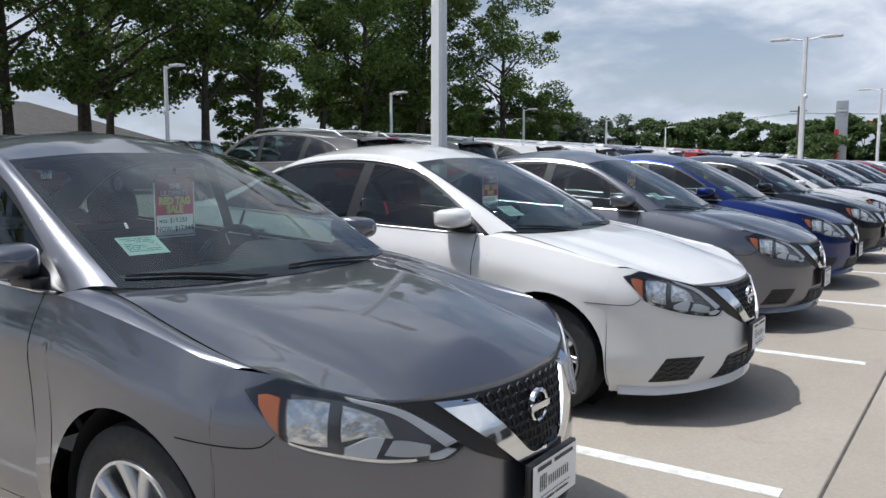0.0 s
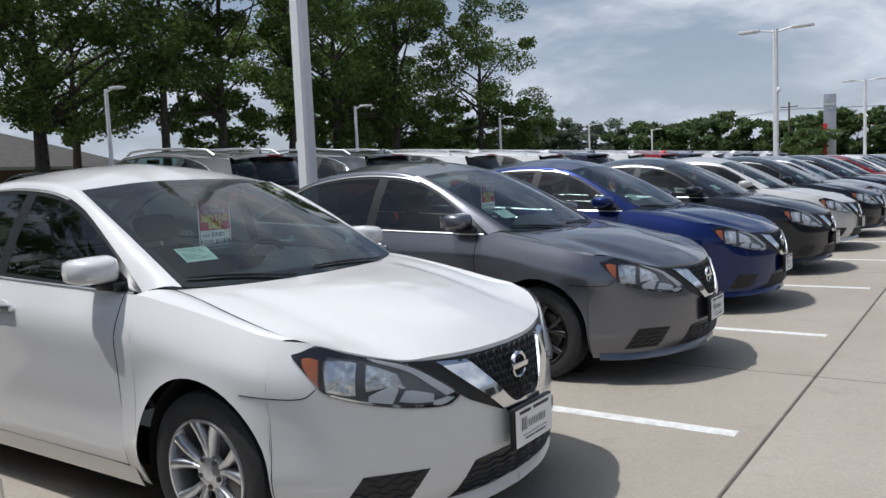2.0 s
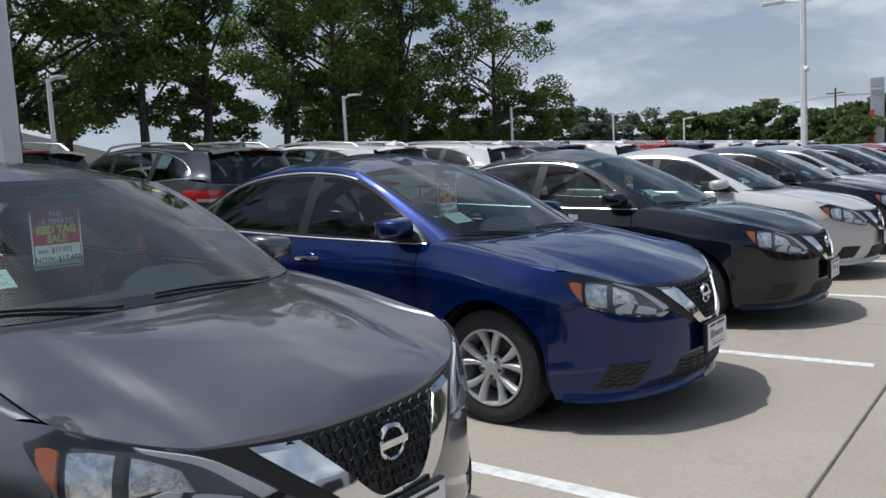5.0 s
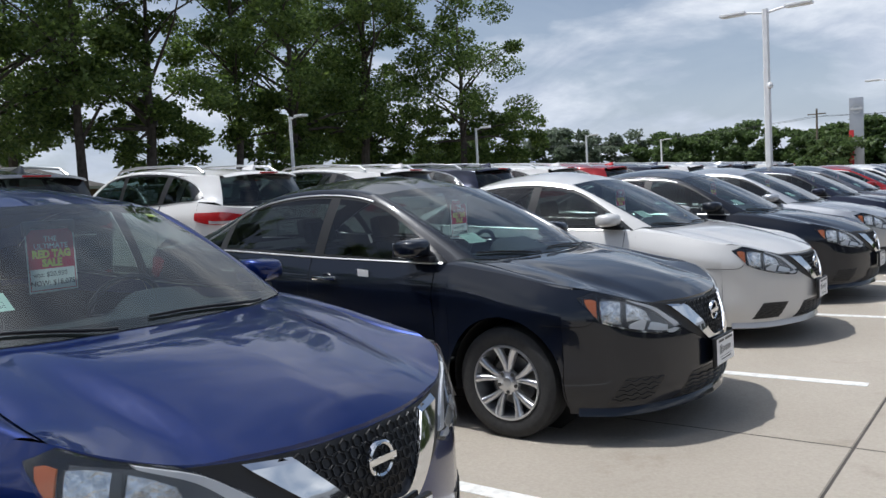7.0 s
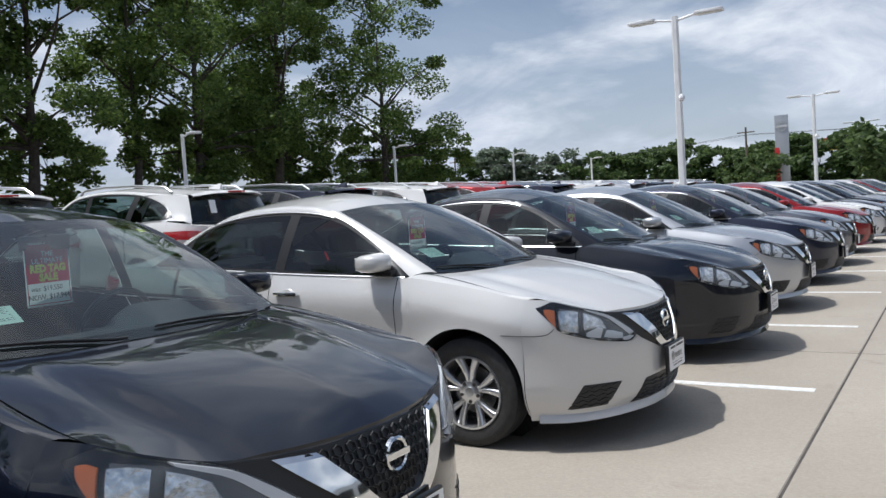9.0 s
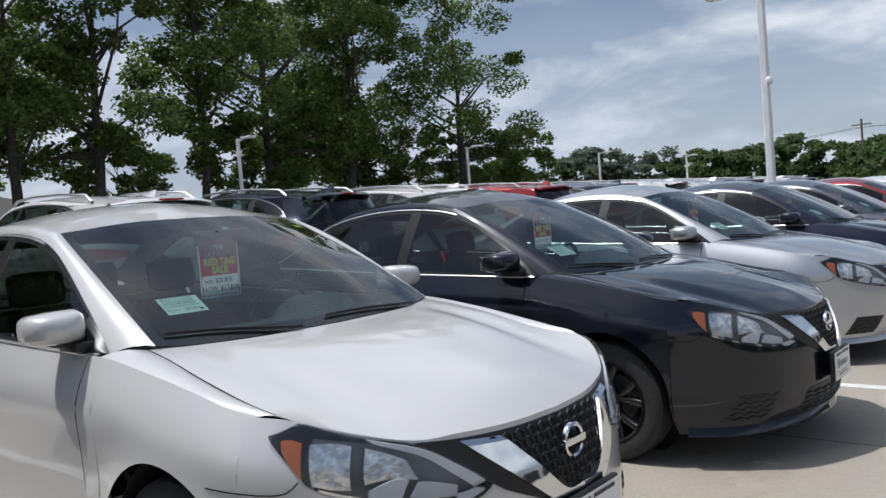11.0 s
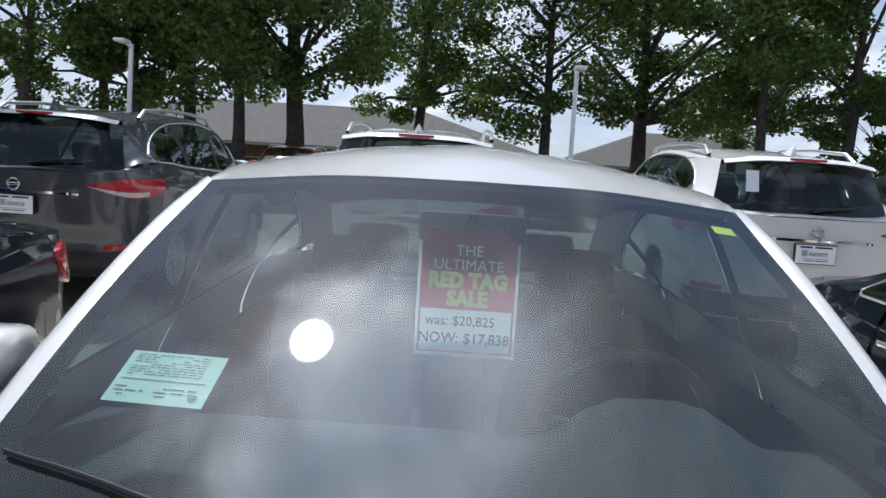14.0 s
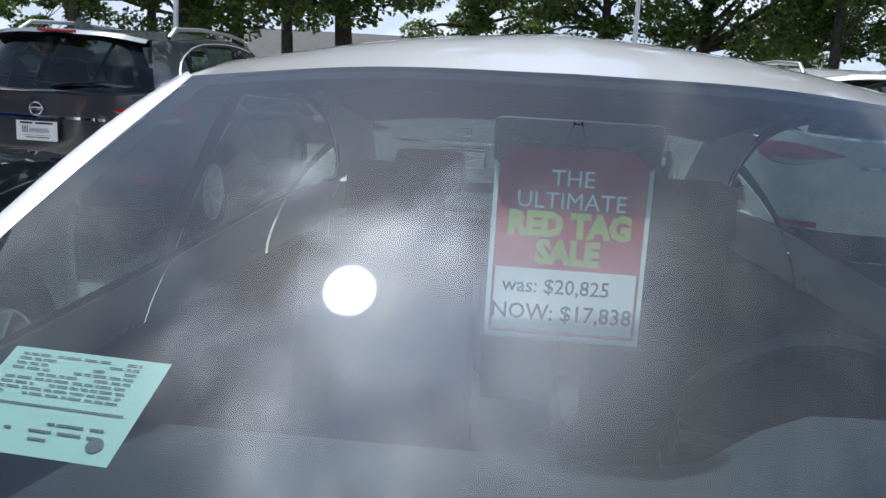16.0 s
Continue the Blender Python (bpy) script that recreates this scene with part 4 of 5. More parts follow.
        if not suv:
            seam_pts = [(1.20, 0.662), (1.10, 0.657), (0.99, 0.655), (0.93, 0.662), (0.89, 0.690)]
            flank = lambda d, z: fl(d, z, 0.0008) if d <= car.nlen else Vector((t["nose"][-1][0] - d + car.nlen, sg * car.side(t["nose"][-1][0] - d + car.nlen, z, 0.0008).y, z))
            part("panel_gap", Shape().tube([flank(q.x, q.y) for q in curve([(d, z, 0) for d, z in seam_pts], 14)], 0.0018, 4), FRIT, root)
    s = strip(f, sh_([(0, 0.729), (0.2, 0.730), (0.4, 0.737), (0.56, 0.752)]), sh_([(0, 0.487), (0.10, 0.487), (0.29, 0.566), (0.345, 0.60), (0.56, 0.748)]), 22, 8, 0.004)
    grille = part("grille", s, BLACK, root, "black honeycomb grille")
    s = Shape()
    cell = 0.029
    for r in range(7):
        for c in range(-9, 10):
            y0, z0 = (c + (r % 2) * 0.5) * cell * 1.75, 0.542 + r * cell * 0.95
            lim = table([(0.53, 0.09), (0.575, 0.16), (0.65, 0.26), (0.73, 0.36)], z0)
            if abs(y0) > lim - 0.02 or z0 > 0.715:
                continue
            ring = lambda q, o: [(abs(y0 + q * math.cos(a) * 1.05), z0 + up + q * math.sin(a), o, y0 + q * math.cos(a)) for a in [math.pi / 3 * k + math.pi / 6 for k in range(7)]]
            rows = []
            for q, o in ((cell * 0.62, 0.006), (cell * 0.62, 0.012), (cell * 0.54, 0.012), (cell * 0.50, 0.006)):
                rows.append([Vector((f(d, z, o).x, math.copysign(f(d, z, o).y, yy), z)) for d, z, o, yy in ring(q, o)])
            s.grid(rows)
    part("honeycomb", s, TRIM, grille, smooth=False, weld=False)
    s = strip(f, sh_([(0, 0.524), (0.09, 0.528), (0.19, 0.63), (0.275, 0.722)]), sh_([(0, 0.487), (0.115, 0.488), (0.26, 0.60), (0.415, 0.734)]), 20, 5, 0.022)
    part("grille_surround", s, CHROME, root, "chrome v-shaped grille surround")
    badge(car, root, f, 0.645 + up, 1)
    s = strip(f, sh_([(0, 0.350), (0.2, 0.348), (0.30, 0.342)], -up * 0.4), sh_([(0, 0.212), (0.25, 0.214), (0.415, 0.217)], -up * 0.4), 16, 5, 0.003)
    part("lower_grille", s, BLACK, root)
    s = Shape()
    for k in range(5):
        for sg in (1, -1):
            s.tube([(f(d, 0.232 + 0.022 * k + up * 0.6 + 0.006 * math.sin(d * 70), 0.006).x, sg * f(d, 0.232, 0.006).y, 0.232 + 0.022 * k + up * 0.6 + 0.006 * math.sin(d * 70)) for d in np.linspace(0, 0.385 - 0.018 * k, 14)], 0.004, 4)
    part("lower_grille_mesh", s, TRIM, root)
    plate(car, root, lambda d, z, o=0: f(d, z, 0.012), 0.345 + up, 0.505 + up, 1)

    # tail
    b = car.back
    dt = list(np.linspace(0, car.tlen, 22))
    s = Shape().grid([[b(d, t["sill"] + 0.03 + (table(t["tailtop"], d) - t["sill"] - 0.03) * k) for d in dt] for k in np.linspace(0, 1, 16)], True, True)
    part("rear_bumper", s, body, root)
    topedge = [b(d, table(t["tailtop"], d)) for d in np.linspace(0, car.tlen, half)]
    rgb = curve(t["rgbase"], half)
    sd = [rgb[-1].lerp(topedge[-1], k) for k in np.linspace(0, 1, 6)]
    part("tailgate" if suv else "trunk_lid", Shape().grid(coons(rgb, topedge, curve(t["deckmid"], 6), sd, 0.0), False, True), body, root)
    zt = 1.13 if suv else 0.985
    for sg in (1, -1):
        bl = lambda d, z, o=0.0: Vector((b(d, z, o).x, b(d, z, o).y * sg, z))
        if suv:
            up_, lo_ = [(1.30, 1.09), (1.05, 1.10), (0.8, 1.10), (0.52, 1.045)], [(1.30, 1.03), (1.05, 0.96), (0.8, 0.955), (0.52, 1.035)]
        else:
            up_, lo_ = [(1.14, 0.985), (0.95, 1.02), (0.78, 1.005), (0.52, 0.965)], [(1.14, 0.965), (1.0, 0.84), (0.8, 0.80), (0.52, 0.85)]
        tl = part("tail_light", strip(bl, up_, lo_, 16, 7, 0.022, sg > 0, False), REDLENS, root, "red tail light with a clear strip")
        lo2, lo3 = [(d, z + (u_[1] - z) * 0.28) for (d, z), u_ in zip(lo_, up_)], [(d, z + (u_[1] - z) * 0.04) for (d, z), u_ in zip(lo_, up_)]
        part("reversing_light", strip(bl, lo2[1:], lo3[1:], 12, 4, 0.024, sg > 0, False), WHITELENS, tl)
    badge(car, root, b, (1.03 if suv else 1.0), -1, 0.05)
    plate(car, root, lambda d, z, o=0: b(d, z, 0.0), 0.80 if suv else 0.70, 0.95 if suv else 0.84, -1)
    if suv:
        s = strip(b, [(0, 0.985), (0.3, 0.985), (0.46, 0.978)], [(0, 0.965), (0.3, 0.965), (0.46, 0.962)], 12, 3, 0.02, True)
        part("tailgate_trim", s, CHROME, root, "chrome strip above the plate")
        s = strip(b, [(0, 0.52), (0.5, 0.52), (1.0, 0.53)], [(0, 0.33), (0.5, 0.33), (1.0, 0.34)], 16, 5, 0.006, True)
        part("bumper_cladding", s, BLACK, root)
        for sg in (1, -1):
            bl = lambda d, z, o=0.0: Vector((b(d, z, o).x, b(d, z, o).y * sg, z))
            part("rear_reflector", strip(bl, [(0.9, 0.575), (0.62, 0.575)], [(0.9, 0.535), (0.62, 0.535)], 8, 3, 0.012, sg > 0, False), REDLENS, root)
        # roof spoiler with a high brake light, aerial fin, rails, rear wiper
        e = [Vector(p) for p in (lambda c: c)(curve(t["rgtop"], 10))]
        rows = [[p + Vector((0.10, 0, 0.016)) for p in e], [p + Vector((-0.06, 0, 0.008)) for p in e], [p + Vector((-0.10, 0, -0.022)) for p in e], [p + Vector((0.0, 0, -0.03)) for p in e]]
        part("spoiler", Shape().grid(rows, True, True), body, root)
        part("brake_light", Shape().box((-4.49, -0.14, 1.568), (-4.462, 0.14, 1.588), 0.004), REDLENS, root)
        for sg in (1, -1):
            s = Shape()
            s.tube([(-2.0, sg * 0.60, 1.60), (-2.1, sg * 0.60, 1.655), (-2.5, sg * 0.585, 1.69), (-3.2, sg * 0.585, 1.692), (-3.8, sg * 0.60, 1.66), (-3.95, sg * 0.61, 1.585)], 0.017, 8)
            part("roof_rail", s, SATIN, root, "satin silver roof rail")
        s = Shape().grid([[(x, -w, z0), (x, -w * 0.4, (z + z0) / 2 + 0.01), (x, 0, z), (x, w * 0.4, (z + z0) / 2 + 0.01), (x, w, z0)] for x, w, z, z0 in ((-3.95, 0.004, 1.635, 1.63), (-4.05, 0.035, 1.665, 1.622), (-4.15, 0.045, 1.69, 1.612), (-4.19, 0.03, 1.69, 1.608), (-4.2, 0.01, 1.62, 1.606))])
        part("aerial_fin", s, body, root)
        s = Shape().tube([(-4.60, -0.02, 1.185), (-4.60, -0.15, 1.21), (-4.57, -0.42, 1.235)], [0.014, 0.012, 0.006], 6)
        part("rear_wiper", s, BLACK, root)

    # mirrors
    mx, mz = (-1.50, table(t["shoulder"], -1.50) + 0.098)
    for sg in (1, -1):
        rows = []
        for i, (a, sy, sz) in enumerate(((-0.105, 0.0, 0.0), (-0.10, 0.75, 0.72), (-0.07, 0.95, 0.93), (0.0, 1.0, 1.0), (0.055, 0.86, 0.84), (0.085, 0.55, 0.55), (0.095, 0.0, 0.0))):
            rows.append([(mx - (a) * -1.0 + 0.0, 0.872 + 0.098 * sy * sgn_pow(math.cos(q), 0.42) + 0.012 * a, mz - 0.008 + 0.058 * sz * sgn_pow(math.sin(q), 0.5) * (1 - 0.16 * math.cos(q))) for q in np.linspace(0, 2 * math.pi, 21)])
        rows = [[(p[0], p[1] * sg, p[2]) for p in r] for r in rows]
        cap = part("mirror", Shape().grid(rows, sg > 0), body, root, angle=1.2)
        s = Shape().box((mx - 0.03, 0.72, mz - 0.094), (mx + 0.10, 0.85, mz - 0.060), 0.012)
        s.v = [(p[0], p[1] * sg, p[2]) for p in s.v]
        part("mirror_foot", s, BLACK, cap)
        s = Shape().box((mx - 0.108, 0.80, mz - 0.048), (mx - 0.100, 0.94, mz + 0.030), 0.003)
        s.v = [(p[0], p[1] * sg, p[2]) for p in s.v]
        part("mirror_glass", s, MIRROR, cap)

    # underside, wheel wells and cabin
    zf = t["sill"]
    s = Shape().grid([[(x, y, zf + 0.02) for y in (-0.72, 0.72)] for x in (-0.35, -4.4)])
    for ax in t["axles"]:
        rows = []
        for yy in (0.83, 0.55):
            rows.append([(ax + t["arch"] * 1.0 * math.cos(a), yy, t["wheel"] + 0.015 + t["arch"] * math.sin(a)) for a in np.linspace(-0.25, math.pi + 0.25, 18)])
        s.grid(rows, False, True)
        s.grid([[(ax + t["arch"] * math.cos(a) * k, 0.55, t["wheel"] + t["arch"] * math.sin(a) * k) for a in np.linspace(0, math.pi * 2, 18)] for k in (0, 1)], False, True)
    part("underbody", s, UNDER, root)
    dz = 0.1 if suv else 0.0
    s = Shape()
    prof = [(-1.08, 0.955), (-1.3, 0.985), (-1.5, 0.995), (-1.66, 0.985), (-1.74, 0.93), (-1.7, 0.7), (-1.55, 0.45)]
    rows = []
    for y in np.linspace(-0.70, 0.70, 25):
        hump = 0.085 * math.exp(-((y - 0.36) / 0.16) ** 4)
        rows.append([(x, y * (0.94 if x > -1.2 else 1), z + dz - 0.02 + (hump if -1.72 < x < -1.45 else 0)) for x, z in prof])
    dash = part("dashboard", s.grid(rows), DASH, root)
    s = Shape()
    ring = [Vector((-1.86, 0.36, 0.93 + dz)) + Vector((0.055 * math.cos(a), 0.185 * math.sin(a), 0.175 * math.cos(a))) for a in np.linspace(0, 2 * math.pi, 25)]
    s.tube(ring, 0.015, 6)
    s.tube([(-1.86, 0.19, 0.93 + dz), (-1.84, 0.36, 0.92 + dz), (-1.86, 0.53, 0.93 + dz)], 0.02, 6)
    s.tube([(-1.84, 0.36, 0.92 + dz), (-1.6, 0.36, 0.85 + dz)], 0.04, 8)
    part("steering_wheel", s, BLACK, dash)
    for sx, ys in ((-2.35, (0.37, -0.37)), (-3.2, (0.36, -0.36))):
        for y in ys:
            s = Shape().box((-0.24, -0.24, 0.32), (0.26, 0.24, 0.52), 0.06)
            s.box((-0.07, -0.235, 0.0), (0.07, 0.235, 0.62), 0.06, pose(-0.24, 0, 0.45, 0, -16, 0))
            s.box((-0.055, -0.13, 0.0), (0.055, 0.13, 0.17), 0.045, pose(-0.42, 0, 1.08, 0, -12, 0))
            seat = part("seat", s, SEAT, root)
            seat.location = (sx, y, dz)
    s = Shape().grid([[(x, y, 0.33 + dz) for y in (-0.74, 0.74)] for x in (-1.5, -4.1)])
    for sg in (1, -1):
        s.grid([[(x, sg * (0.755 if z < 0.9 else 0.74), z + dz) for x in np.linspace(-1.45, -3.7, 6)] for z in (0.3, 0.7, 0.96)])
    s.grid([[(-3.62, y, z) for y in (-0.72, 0.72)] for z in (0.3, 0.98)]) if not suv else s.grid([[(-4.3, y, z) for y in (-0.72, 0.72)] for z in (0.3, 1.05)])
    if not suv:
        s.grid([[(x, y, z) for y in (-0.66, 0.66)] for x, z in ((-3.45, 1.03), (-4.05, 1.06))])
    s.grid([[p - Vector((0, 0, 0.035)) for p in r] for r in coons(wst, rgt, curve(t["roofmid"], 16), redge, 0.0)], False, True)
    part("cabin_lining", s, DASH, root)
    part("rear_mirror", Shape().box((-1.80, -0.11, 1.315 + dz * 1.7), (-1.775, 0.11, 1.38 + dz * 1.7), 0.01), BLACK, root)
    for ax in t["axles"]:
        for sg in (1, -1):
            wheel(t, "wheel", RIMS[rims], {"silver": "machined silver alloy rim", "black": "gloss black alloy rim", "cover": "silver plastic wheel cover"}[rims], root, ax, sg)
    return root, on_ws


def sgn_pow(v, e):
    return math.copysign(abs(v) ** e, v)


def recolour(root, colour, rims):
    """Gives a copied car its own paint and rims."""
    for o in root.children_recursive:
        if o.type != "MESH" or not o.data.materials:
            continue
        m = o.data.materials[0]
        if m.name.startswith("paint "):
            o.material_slots[0].link = "OBJECT"
            o.material_slots[0].material = PAINTS[colour]
        elif m.name.startswith("rim "):
            o.material_slots[0].link = "OBJECT"
            o.material_slots[0].material = RIMS[rims]


# ---- the lot ----
PITCH = 2.74


def rise(x):
    """The lot climbs gently behind the front row."""
    return 0.07 * min(max(-3.63 - x, 0), 4.57) + 0.015 * min(max(-8.2 - x, 0), 42)


s = Shape()
s.grid([[(x, y, rise(x) - 0.012) for x in (-600, -50.2, -8.2, -3.63, 60, 600)] for y in (-600, -60, 90, 140, 900)], True)
tagged(part("ground", s, GRASS, smooth=False), "wide grassy ground reaching the horizon", "ground", kind="structure")
slab = tagged(new("road"), "pale tan concrete car lot with sawn joints", "road", kind="structure")
XJ, YJ = 0.965, 1.35
xs = [XJ + 4.57 * k for k in range(-11, 6)]
ys = [YJ + 5.48 * k for k in range(-8, 17)]
slab_s = Shape()
gap = 0.006
slab_pieces = []
for a, b in zip(xs, xs[1:]):
    for c, d in zip(ys, ys[1:]):
        slab_pieces.append((a, b, c, d))
part("joint_sealant", Shape().grid([[(x, y, rise(x) + 0.001) for x in (xs[0], -8.2, -3.63, xs[-1])] for y in (ys[0], ys[-1])], True), ASPHALT, slab, smooth=False)
sw, sh = xs[1] - xs[0] - 2 * gap, ys[1] - ys[0] - 2 * gap
q = Shape().grid([[(x, y, z) for x, z in ((-sw / 2, 0.0), (-sw / 2 + 0.006, 0.006), (sw / 2 - 0.006, 0.006), (sw / 2, 0.0))] for y in (-sh / 2, sh / 2)], True)
slab_mesh = q.mesh("slab", CONCRETE, False)
for a, b, c, d in slab_pieces:
    o = new("slab", slab_mesh)
    o.parent = slab
    o.matrix_basis = pose((a + b) / 2, (c + d) / 2, rise((a + b) / 2), 0, math.degrees(math.atan2(rise(a) - rise(b), b - a)), 0)

GZ = 0.006
line_mesh = Shape().box((-5.55, -0.05, 0.0), (0.0, 0.05, 0.003), 0).mesh("stall_line", STRIPE, False)
for k in range(-4, 26):
    o = tagged(new("stall_line", line_mesh), "worn white painted stall line on the concrete", "road marking", "stall lines", "structure")
    o.location = (0.82, k * PITCH - 0.03, GZ)
    o.scale.x = 0.798
    if k > 2:
        o = tagged(new("stall_line", line_mesh), "worn white painted stall line on the concrete", "road marking", "stall lines", "structure")
        o.matrix_basis = pose(-3.63, k * PITCH, GZ, 0, 4.004, 0)
        o.scale.x = 0.822
o = part("stall_line", Shape().box((-0.05, -4 * PITCH, 0), (0.05, 25 * PITCH, 0.003), 0), STRIPE, None, smooth=False)
o.matrix_basis = pose(-4.78, 0, GZ + 0.004 + rise(-4.78), 0, 4.004, 0)
tagged(o, "white painted line between the two rows of stalls", "road marking", "stall lines", "structure")

# ---- cars ----
sedan, on_ws = make_car("sedan", SEDAN)
suv, on_ws_suv = make_car("suv", SUV)
COLOUR_WORDS = {"grey": "metallic grey", "white": "white", "pearl": "pearl white", "blue": "dark blue", "black": "black", "silver": "silver", "navy": "dark navy",
                "red": "deep red", "stone": "warm grey", "gunmetal": "gunmetal grey"}
RIM_WORDS = {"silver": "silver alloy wheels", "black": "black alloy wheels", "cover": "silver wheel covers"}


def park(master, colour, rims, x, y, turn, words, group):
    way = -1 if turn == 0 else 1
    x_f, x_r = x + way * 0.91, x + way * 3.61
    if rise(x_r) < 0.02 and rise(x_f) < 0.02:
        z, tilt = GZ, 0.0
    else:
        tilt = math.degrees(math.atan2(rise(x_f) - rise(x_r), way * (x_r - x_f))) * -way * -1
        z = GZ + rise(x_f) + (rise(x_f) - rise(x_r)) / 2.7 * 0.91
        tilt = math.degrees(math.atan((rise(x_r) - rise(x_f)) / (x_f - x_r)))
    car = copy_thing(master, pose(x, y, z, 0, tilt, 0) @ pose(0, 0, 0, 0, 0, turn))
    recolour(car, colour, rims)
    kind = "sedan" if master is sedan else "SUV"
    tagged(car, "%s %s with %s %s" % (COLOUR_WORDS[colour], kind, RIM_WORDS[rims], words), "car", group)
    return car


FRONT = [("grey", "silver", CAR1_X, CAR1_Y), ("white", "silver", 0.365, 4.0), ("grey", "black", 0.285, 6.86), ("blue", "cover", 0.21, 9.61), ("black", "silver", 0.225, 12.51),
         ("pearl", "silver", 0.18, 15.32), ("black", "black", 0.275, 17.82)]
LATER = ["silver", "navy", "grey", "red", "white", "grey", "black", "silver", "gunmetal", "white", "red", "black", "grey", "white"]
for i, c in enumerate(LATER):
    FRONT.append((c, "silver", 0.2 + 0.06 * math.sin(i * 2.1), 17.81 + PITCH * (i + 1)))
for i, (c, r, x, y) in enumerate(FRONT):
    park(sedan, c, r, x, y, 0, "in the front row", "front row of sedans")
BACKROW = [("stone", 9.15), ("gunmetal", 11.95), ("white", 14.95), ("white", 18.0), ("navy", 20.6), ("white", 23.3), ("red", 26.0), ("navy", 28.8),
           ("white", 31.5), ("silver", 34.2), ("black", 37.0), ("white", 39.8), ("gunmetal", 42.5)]
for i, (c, y) in enumerate(BACKROW):
    park(suv, c, "silver", -SUV_REAR - 4.68, y, 180, "behind the sedans", "row of suvs")
THIRD = [("black", 2.6, suv), ("silver", 5.4, suv), ("red", 10.9, suv), ("gunmetal", 14.5, sedan), ("black", 17.7, suv), ("white", 20.4, sedan), ("gunmetal", 23.2, suv), ("grey", 26.0, suv), ("white", 28.8, suv), ("black", 31.6, suv)]
for c, y, m in THIRD:
    park(m, c, "silver", -19.3, y, 0, "in the far row", "far row of cars")
for m in (sedan, suv):
    for o in list(m.children_recursive):
        bpy.data.objects.remove(o)
    bpy.data.objects.remove(m)


# ---- sale tags and paper sheets behind the windshields ----
def sale_tag(was, now):
    w, h = 0.112, 0.288
    root = new("sale_tag")
    out = [(-w, 0), (w, 0), (w, h - 0.03), (w - 0.025, h), (-w + 0.025, h), (-w, h - 0.03)]
    f = lambda p, o: (o, p[0], p[1])
    s = Shape().poly([f(p, 0) for p in ((-w, 0), (w, 0), (w, 0.105), (-w, 0.105))])
    s.poly([f(p, 0) for p in ((-w, 0.105), (-w * 0.94, 0.105), (-w * 0.94, h - 0.034), (-w, h - 0.03))])
    s.poly([f(p, 0) for p in ((w * 0.94, 0.105), (w, 0.105), (w, h - 0.03), (w * 0.94, h - 0.034))])
    s.poly([f(p, 0) for p in ((-w * 0.94 + 0.022, h - 0.008), (w * 0.94 - 0.022, h - 0.008), (w - 0.025, h), (-w + 0.025, h))])
    part("card", s, PAPER, root, "white card", smooth=False)
    k = 0.94
    ins = [(-w * k, 0.105), (w * k, 0.105), (w * k, h - 0.034), (w * k - 0.022, h - 0.008), (-w * k + 0.022, h - 0.008), (-w * k, h - 0.034)]
    part("red_field", Shape().poly([f(p, 0.001) for p in ins]), TAGRED, root, "red printed field", smooth=False)
    rim = [(-w * k, 0.008), (w * k, 0.008), (w * k, 0.012), (-w * k, 0.012)]
    part("red_border", Shape().poly([f(p, 0.001) for p in rim]).poly([f(p, 0.001) for p in ((-w * k, 0.012), (-w * k + 0.004, 0.012), (-w * k + 0.004, 0.105), (-w * k, 0.105))])
         .poly([f(p, 0.001) for p in ((w * k - 0.004, 0.012), (w * k, 0.012), (w * k, 0.105), (w * k - 0.004, 0.105))]), TAGRED, root, smooth=False)
    turn = Matrix(((0, 0, 1, 0.002), (1, 0, 0, 0), (0, 1, 0, 0), (0, 0, 0, 1)))
    put = lambda y, z: Matrix.Translation((0, y, z)) @ turn
    letters("THE", 0.034, put(0, 0.236), root, "lettering", LETTERWHITE)
    letters("ULTIMATE", 0.034, put(0, 0.204), root, "lettering", LETTERWHITE)
    letters("RED TAG", 0.046, put(0, 0.169), root, "lettering", TAGYELLOW, 0.0028, 0.92)
    letters("SALE", 0.046, put(0, 0.129), root, "lettering", TAGYELLOW, 0.0028, 0.92)
    letters("was: $" + was, 0.031, put(-0.012, 0.079), root, "lettering", INK, 0.0002, 0.95)
    letters("NOW: $" + now, 0.0335, put(-0.002, 0.04), root, "lettering", INK, 0.0004, 0.95)
    part("cord", Shape().tube([(-0.001, -0.02, h - 0.02), (0.005, -0.005, h + 0.03), (0.005, 0.005, h + 0.03), (-0.001, 0.02, h - 0.02)], 0.0015, 5), BLACK, root)
    return tagged(root, "red and white sale tag hanging from the inside mirror", "price tag", "sale tags")


def label_sheet(detail):
    root = new("label_sheet")
    s = Shape().grid([[(0.0, -0.095, 0.0), (0.0, 0.095, 0.0)], [(0.0, -0.095, 0.14), (0.0, 0.095, 0.14)]])
    part("sheet", s, GREENPAPER, root, smooth=False)
    if detail:
        g = lambda u, v: (0.0012, u, v)
        bars(root, "print_lines", None, (-0.08, 0.072), (0.065, 0.134), 9, 13, g, INK, 3)
        bars(root, "print_lines", None, (-0.085, 0.015), (0.07, 0.045), 3, 8, g, INK, 5)
        part("rule", Shape().poly([g(-0.085, 0.060), g(0.08, 0.060), g(0.08, 0.062), g(-0.085, 0.062)]), INK, root, smooth=False)
        part("round_mark", Shape().lathe([(0.0013, 0.0), (0.0013, 0.009)], 14, "x", (0, 0.07, 0.022)), INK, root)
    else:
        bars(root, "print_lines", None, (-0.08, 0.02), (0.07, 0.13), 8, 9, lambda u, v: (0.0012, u, v), INK, 3)
    return tagged(root, "pale green printed label sheet leaning on the dashboard", "label", "label sheets")


